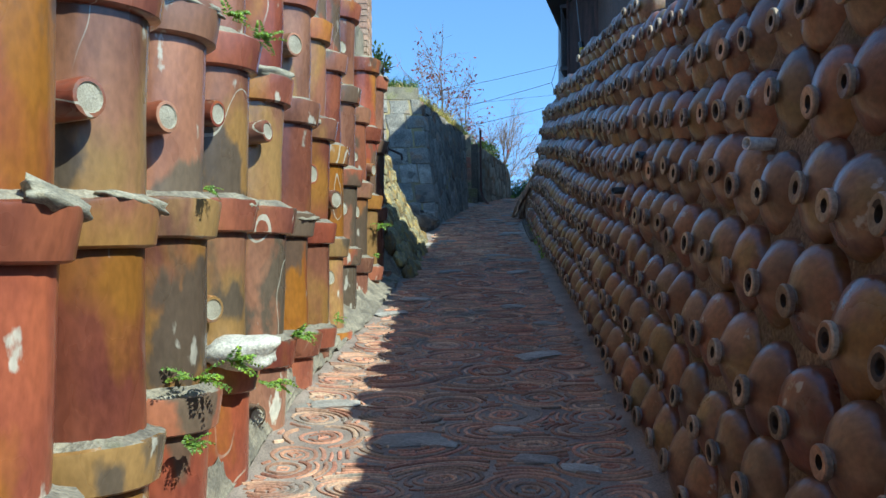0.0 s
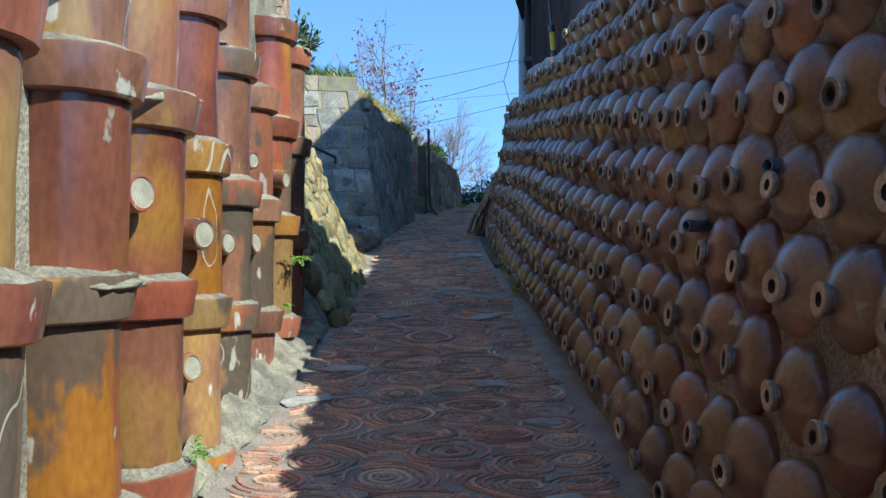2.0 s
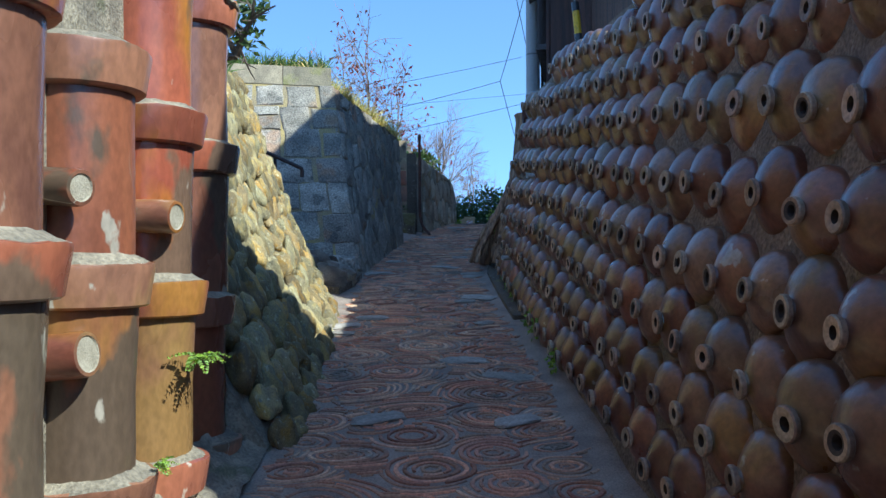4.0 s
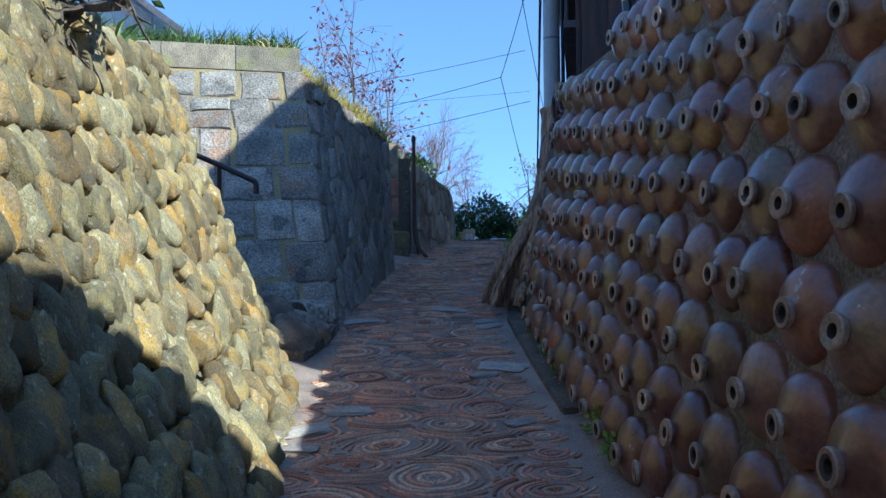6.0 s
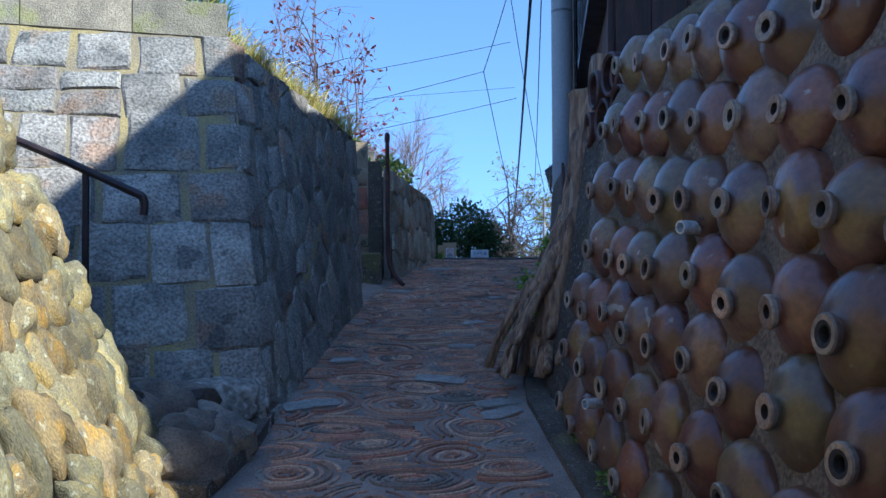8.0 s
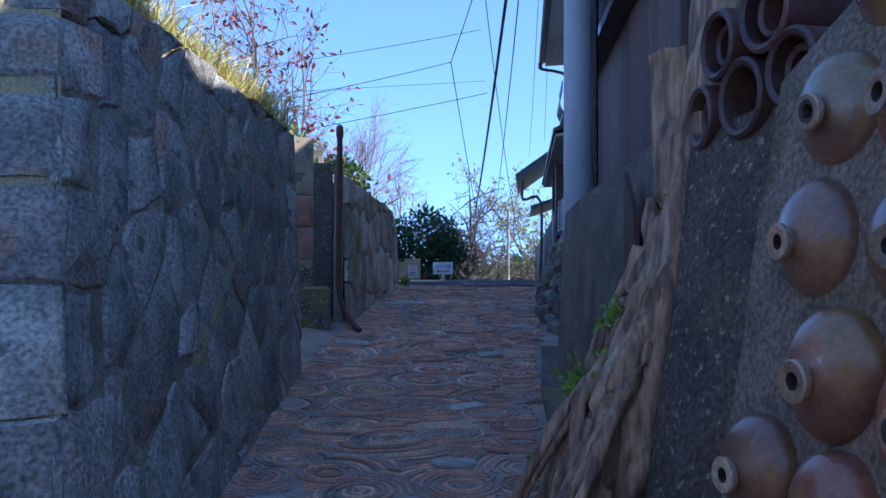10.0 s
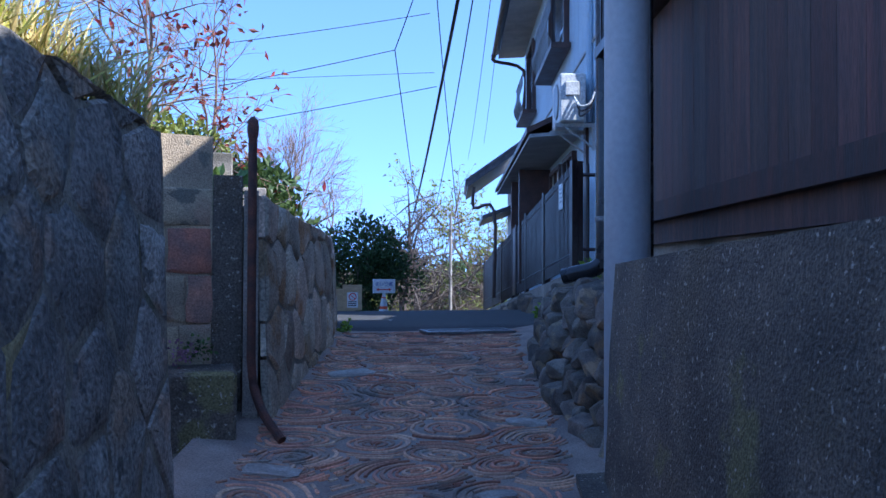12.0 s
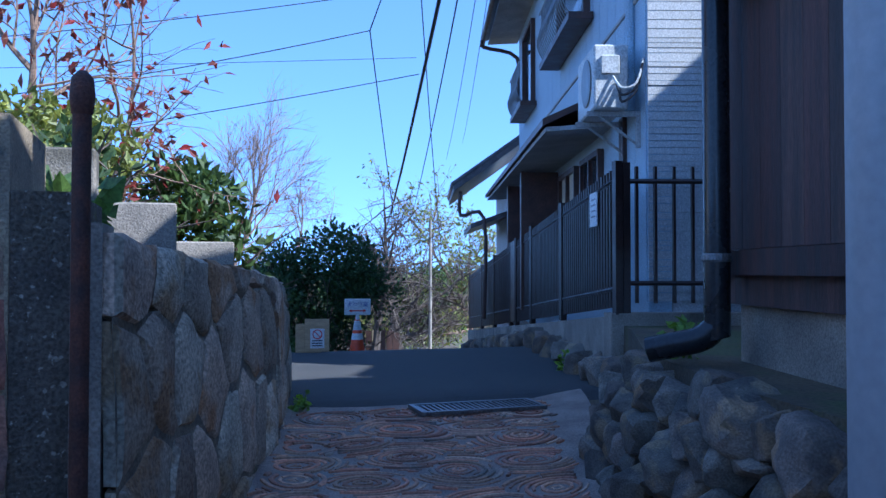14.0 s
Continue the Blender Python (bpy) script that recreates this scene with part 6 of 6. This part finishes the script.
def build_skirt():
    rng = random.Random(9)
    verts, faces = [], []
    ys = [-4 + 0.06 * i for i in range(300)]
    for y in ys:
        x0, x1 = curve_at(PIPE_X, y) + 0.08, curve_at(LEFT_BASE, y) - 0.02 + curve_at([(6, 0), (8, 0.14)], y)
        for i in range(11):
            t = i / 10
            verts.append((x0 + (x1 - x0) * t + 0.03 * noise.noise((y * 3, t, 1)) * t, y, floor_z(y) + 0.16 * (1 - t) ** 1.5 + 0.035 + 0.045 * noise.noise((y * 6, t * 5, 0)) + 0.02 * noise.noise((y * 15, t * 9, 0))))
    for j in range(len(ys) - 1):
        for i in range(10):
            k = j * 11 + i
            faces.append((k, k + 1, k + 12, k + 11))
    ob = part("mortar_skirt", bm_from(verts, faces), M_MORTAR, smooth="all", kind="structure")
    tagged(ob, "rough lumpy mortar at the foot of the pipe wall", "mortar")


build_skirt()


# jars
def jar_mesh(seed):
    rng = random.Random(seed)
    k = rng.uniform(0.93, 1.08)
    prof = [(0.142, -0.08), (0.147, -0.012), (0.145, 0.006), (0.137, 0.02), (0.117 * k, 0.041), (0.091 * k, 0.058), (0.063, 0.071), (0.045, 0.078), (0.037, 0.083), (0.036, 0.091), (0.042, 0.093), (0.045, 0.097), (0.0455, 0.11), (0.042, 0.115), (0.03, 0.115), (0.019, 0.111), (0.0165, 0.08)]
    bm = revolve(prof, 22)
    off = rng.uniform(0, 40)
    for v in bm.verts:
        n1 = 1 + 0.06 * noise.noise(Vector((v.co.x * 5 + off, v.co.y * 5, v.co.z * 5)))
        v.co.x *= n1
        v.co.y *= n1
    ob = part("jar", bm, M_JAR, None, smooth=True)
    me = ob.data
    me.materials.append(M_JAR_RIM)
    me.materials.append(M_JAR_HOLE)
    for p in me.polygons:
        r = math.hypot(p.center.x, p.center.y)
        if p.center.z > 0.0915 and r > 0.024:
            p.material_index = 1
        elif p.center.z > 0.07 and r < 0.024:
            p.material_index = 2
    bpy.data.objects.remove(ob)
    return me


jar_meshes = [jar_mesh(300 + k) for k in range(8)]
ROW_STARTS = (14.49, 14.16, 13.91, 13.99, 14.09, 14.12, 14.3, 13.95, 14.2, 14.05, 14.35)
for row, start in enumerate(ROW_STARTS):
    for k in range(-39, 8):
        y = start + 0.343 * k
        yy = y + prng.uniform(-0.03, 0.03)
        h = 0.15 + row * 0.312 + prng.uniform(-0.025, 0.025) + 0.025 * math.sin(yy * 0.9 + row)
        f = ramp_z(yy)
        if yy < 0.9 or f + h > curve_at(JAR_TOP, yy) - 0.06 or yy > 15.82 - (0.0 if row < 2 else 0.08 * min(row - 1, 3)):
            continue
        q = prng.uniform(0.92, 1.1)
        m = Matrix.Translation((jar_face(yy, h) - 0.01, yy, f + h)) @ Euler((prng.uniform(-0.1, 0.1), radians(-90) + prng.uniform(-0.1, 0.14), prng.uniform(-0.1, 0.14))).to_matrix().to_4x4() @ Matrix.Diagonal((q * 1.16, q * 1.06, prng.uniform(0.9, 1.12), 1)) @ pose(0, 0, 0, 0, 0, prng.uniform(0, 360))
        o = new("jar", jar_meshes[prng.randrange(8)])
        o.parent = jar_wall
        o.matrix_basis = m

# fired clay rings in the lane
ring_rng = random.Random(77)
centres = []
while len(centres) < 480:
    y = ring_rng.uniform(1.5, 24.6)
    a, b = curve_at(LEFT_BASE, y), curve_at(RIGHT_BASE, y)
    x = ring_rng.uniform(a + 0.1, b - 0.1)
    if all((x - c[0]) ** 2 + (1.35 * (y - c[1])) ** 2 > 0.115 for c in centres):
        centres.append((x, y))
    else:
        ring_rng.random()
    if len(centres) > 100 and ring_rng.random() < 0.0008:
        break
for k in range(79):
    y = 1.6 + 0.29 * k
    for x in (curve_at(LEFT_BASE, y) + 0.16, curve_at(RIGHT_BASE, y) - 0.16):
        if all((x - c[0]) ** 2 + (1.35 * (y - c[1])) ** 2 > 0.06 for c in centres):
            centres.append((x, y))


def arc_strip(cx, cy, r, a0, a1, w, hgt, squash, turn):
    """One curved strip of clay, worn round on top."""
    n = max(2, int(abs(a1 - a0) * r / 0.045))
    verts, faces = [], []
    for i in range(n + 1):
        t = a0 + (a1 - a0) * i / n
        ww = w * (0.75 + 0.25 * math.sin(math.pi * i / n)) * (1 + 0.25 * noise.noise((cx * 9 + i, cy * 9, r * 20)))
        rw = r * (1 + 0.1 * noise.noise((cx * 3 + math.cos(t) * 1.2, cy * 3 + math.sin(t) * 1.2, r * 2.5)))
        for dr, dz in ((-ww, -0.012), (-ww * 0.75, hgt * 0.8), (0, hgt), (ww * 0.75, hgt * 0.8), (ww, -0.012)):
            px, py = (rw + dr) * math.cos(t), (rw + dr) * math.sin(t) * squash
            x, y = cx + px * math.cos(turn) - py * math.sin(turn), cy + px * math.sin(turn) + py * math.cos(turn)
            a, b = curve_at(LEFT_BASE, y) - 0.3, curve_at(RIGHT_BASE, y) + 0.3
            u = abs(2 * (x - a) / (b - a) - 1)
            verts.append((x, y, floor_z(y) + 0.05 * max(0, u - 0.62) / 0.38 + 0.012 * noise.noise((x * 1.7, y * 1.7, 0)) + dz))
    for i in range(n):
        for k in range(4):
            faces.append((i * 5 + k, i * 5 + k + 1, (i + 1) * 5 + k + 1, (i + 1) * 5 + k))
    faces += [(0, 1, 2, 3, 4), tuple(n * 5 + k for k in (4, 3, 2, 1, 0))]
    return verts, faces


rest_v, rest_f, made = [], [], 0
for ci, (cx, cy) in enumerate(centres):
    near = [c for c in centres if c != (cx, cy) and abs(c[0] - cx) < 1.3 and abs(c[1] - cy) < 1.3]
    squash, turn = ring_rng.uniform(0.5, 0.95), ring_rng.uniform(-0.35, 0.35)
    r = ring_rng.uniform(0.025, 0.05)
    while r < 0.62:
        steps = max(10, int(r * 90))
        t0 = ring_rng.uniform(0, 6.28)
        run = None
        long = ring_rng.uniform(0.35, 1.1)
        for i in range(steps + 1):
            t = t0 + 2 * math.pi * i / steps
            px, py = r * math.cos(t), r * math.sin(t) * squash
            x, y = cx + px * math.cos(turn) - py * math.sin(turn), cy + px * math.sin(turn) + py * math.cos(turn)
            d = math.hypot(x - cx, y - cy)
            inside = curve_at(LEFT_BASE, y) + curve_at([(6, 0.03), (8, 0.17), (16.5, 0.17), (18, 0.03)], y) < x < curve_at(RIGHT_BASE, y) - curve_at([(12, 0.03), (14, 0.1), (17, 0.1), (19, 0.02)], y) and y < 24.56 and all(math.hypot(x - c[0], y - c[1]) > d + 0.012 for c in near)
            if inside and run is None:
                run = t
            if run is not None and (not inside or (t - run) * r > long or i == steps):
                end = t - (0.012 / r)
                if (end - run) * r > 0.05 and ring_rng.random() < 0.95:
                    v, f = arc_strip(cx, cy, r, run, end, ring_rng.uniform(0.011, 0.017), ring_rng.uniform(0.006, 0.014), squash, turn)
                    if 3.6 < cy < 7.2 and made < 300:
                        mesh_part("clay_ring", v, f, M_CLAY, lane)
                        made += 1
                    else:
                        k = len(rest_v)
                        rest_v += v
                        rest_f += [tuple(q + k for q in face) for face in f]
                run = None
                long = ring_rng.uniform(0.35, 1.1)
        r += ring_rng.uniform(0.038, 0.048)
mesh_part("clay_rings", rest_v, rest_f, M_CLAY, lane, "", "stuff")
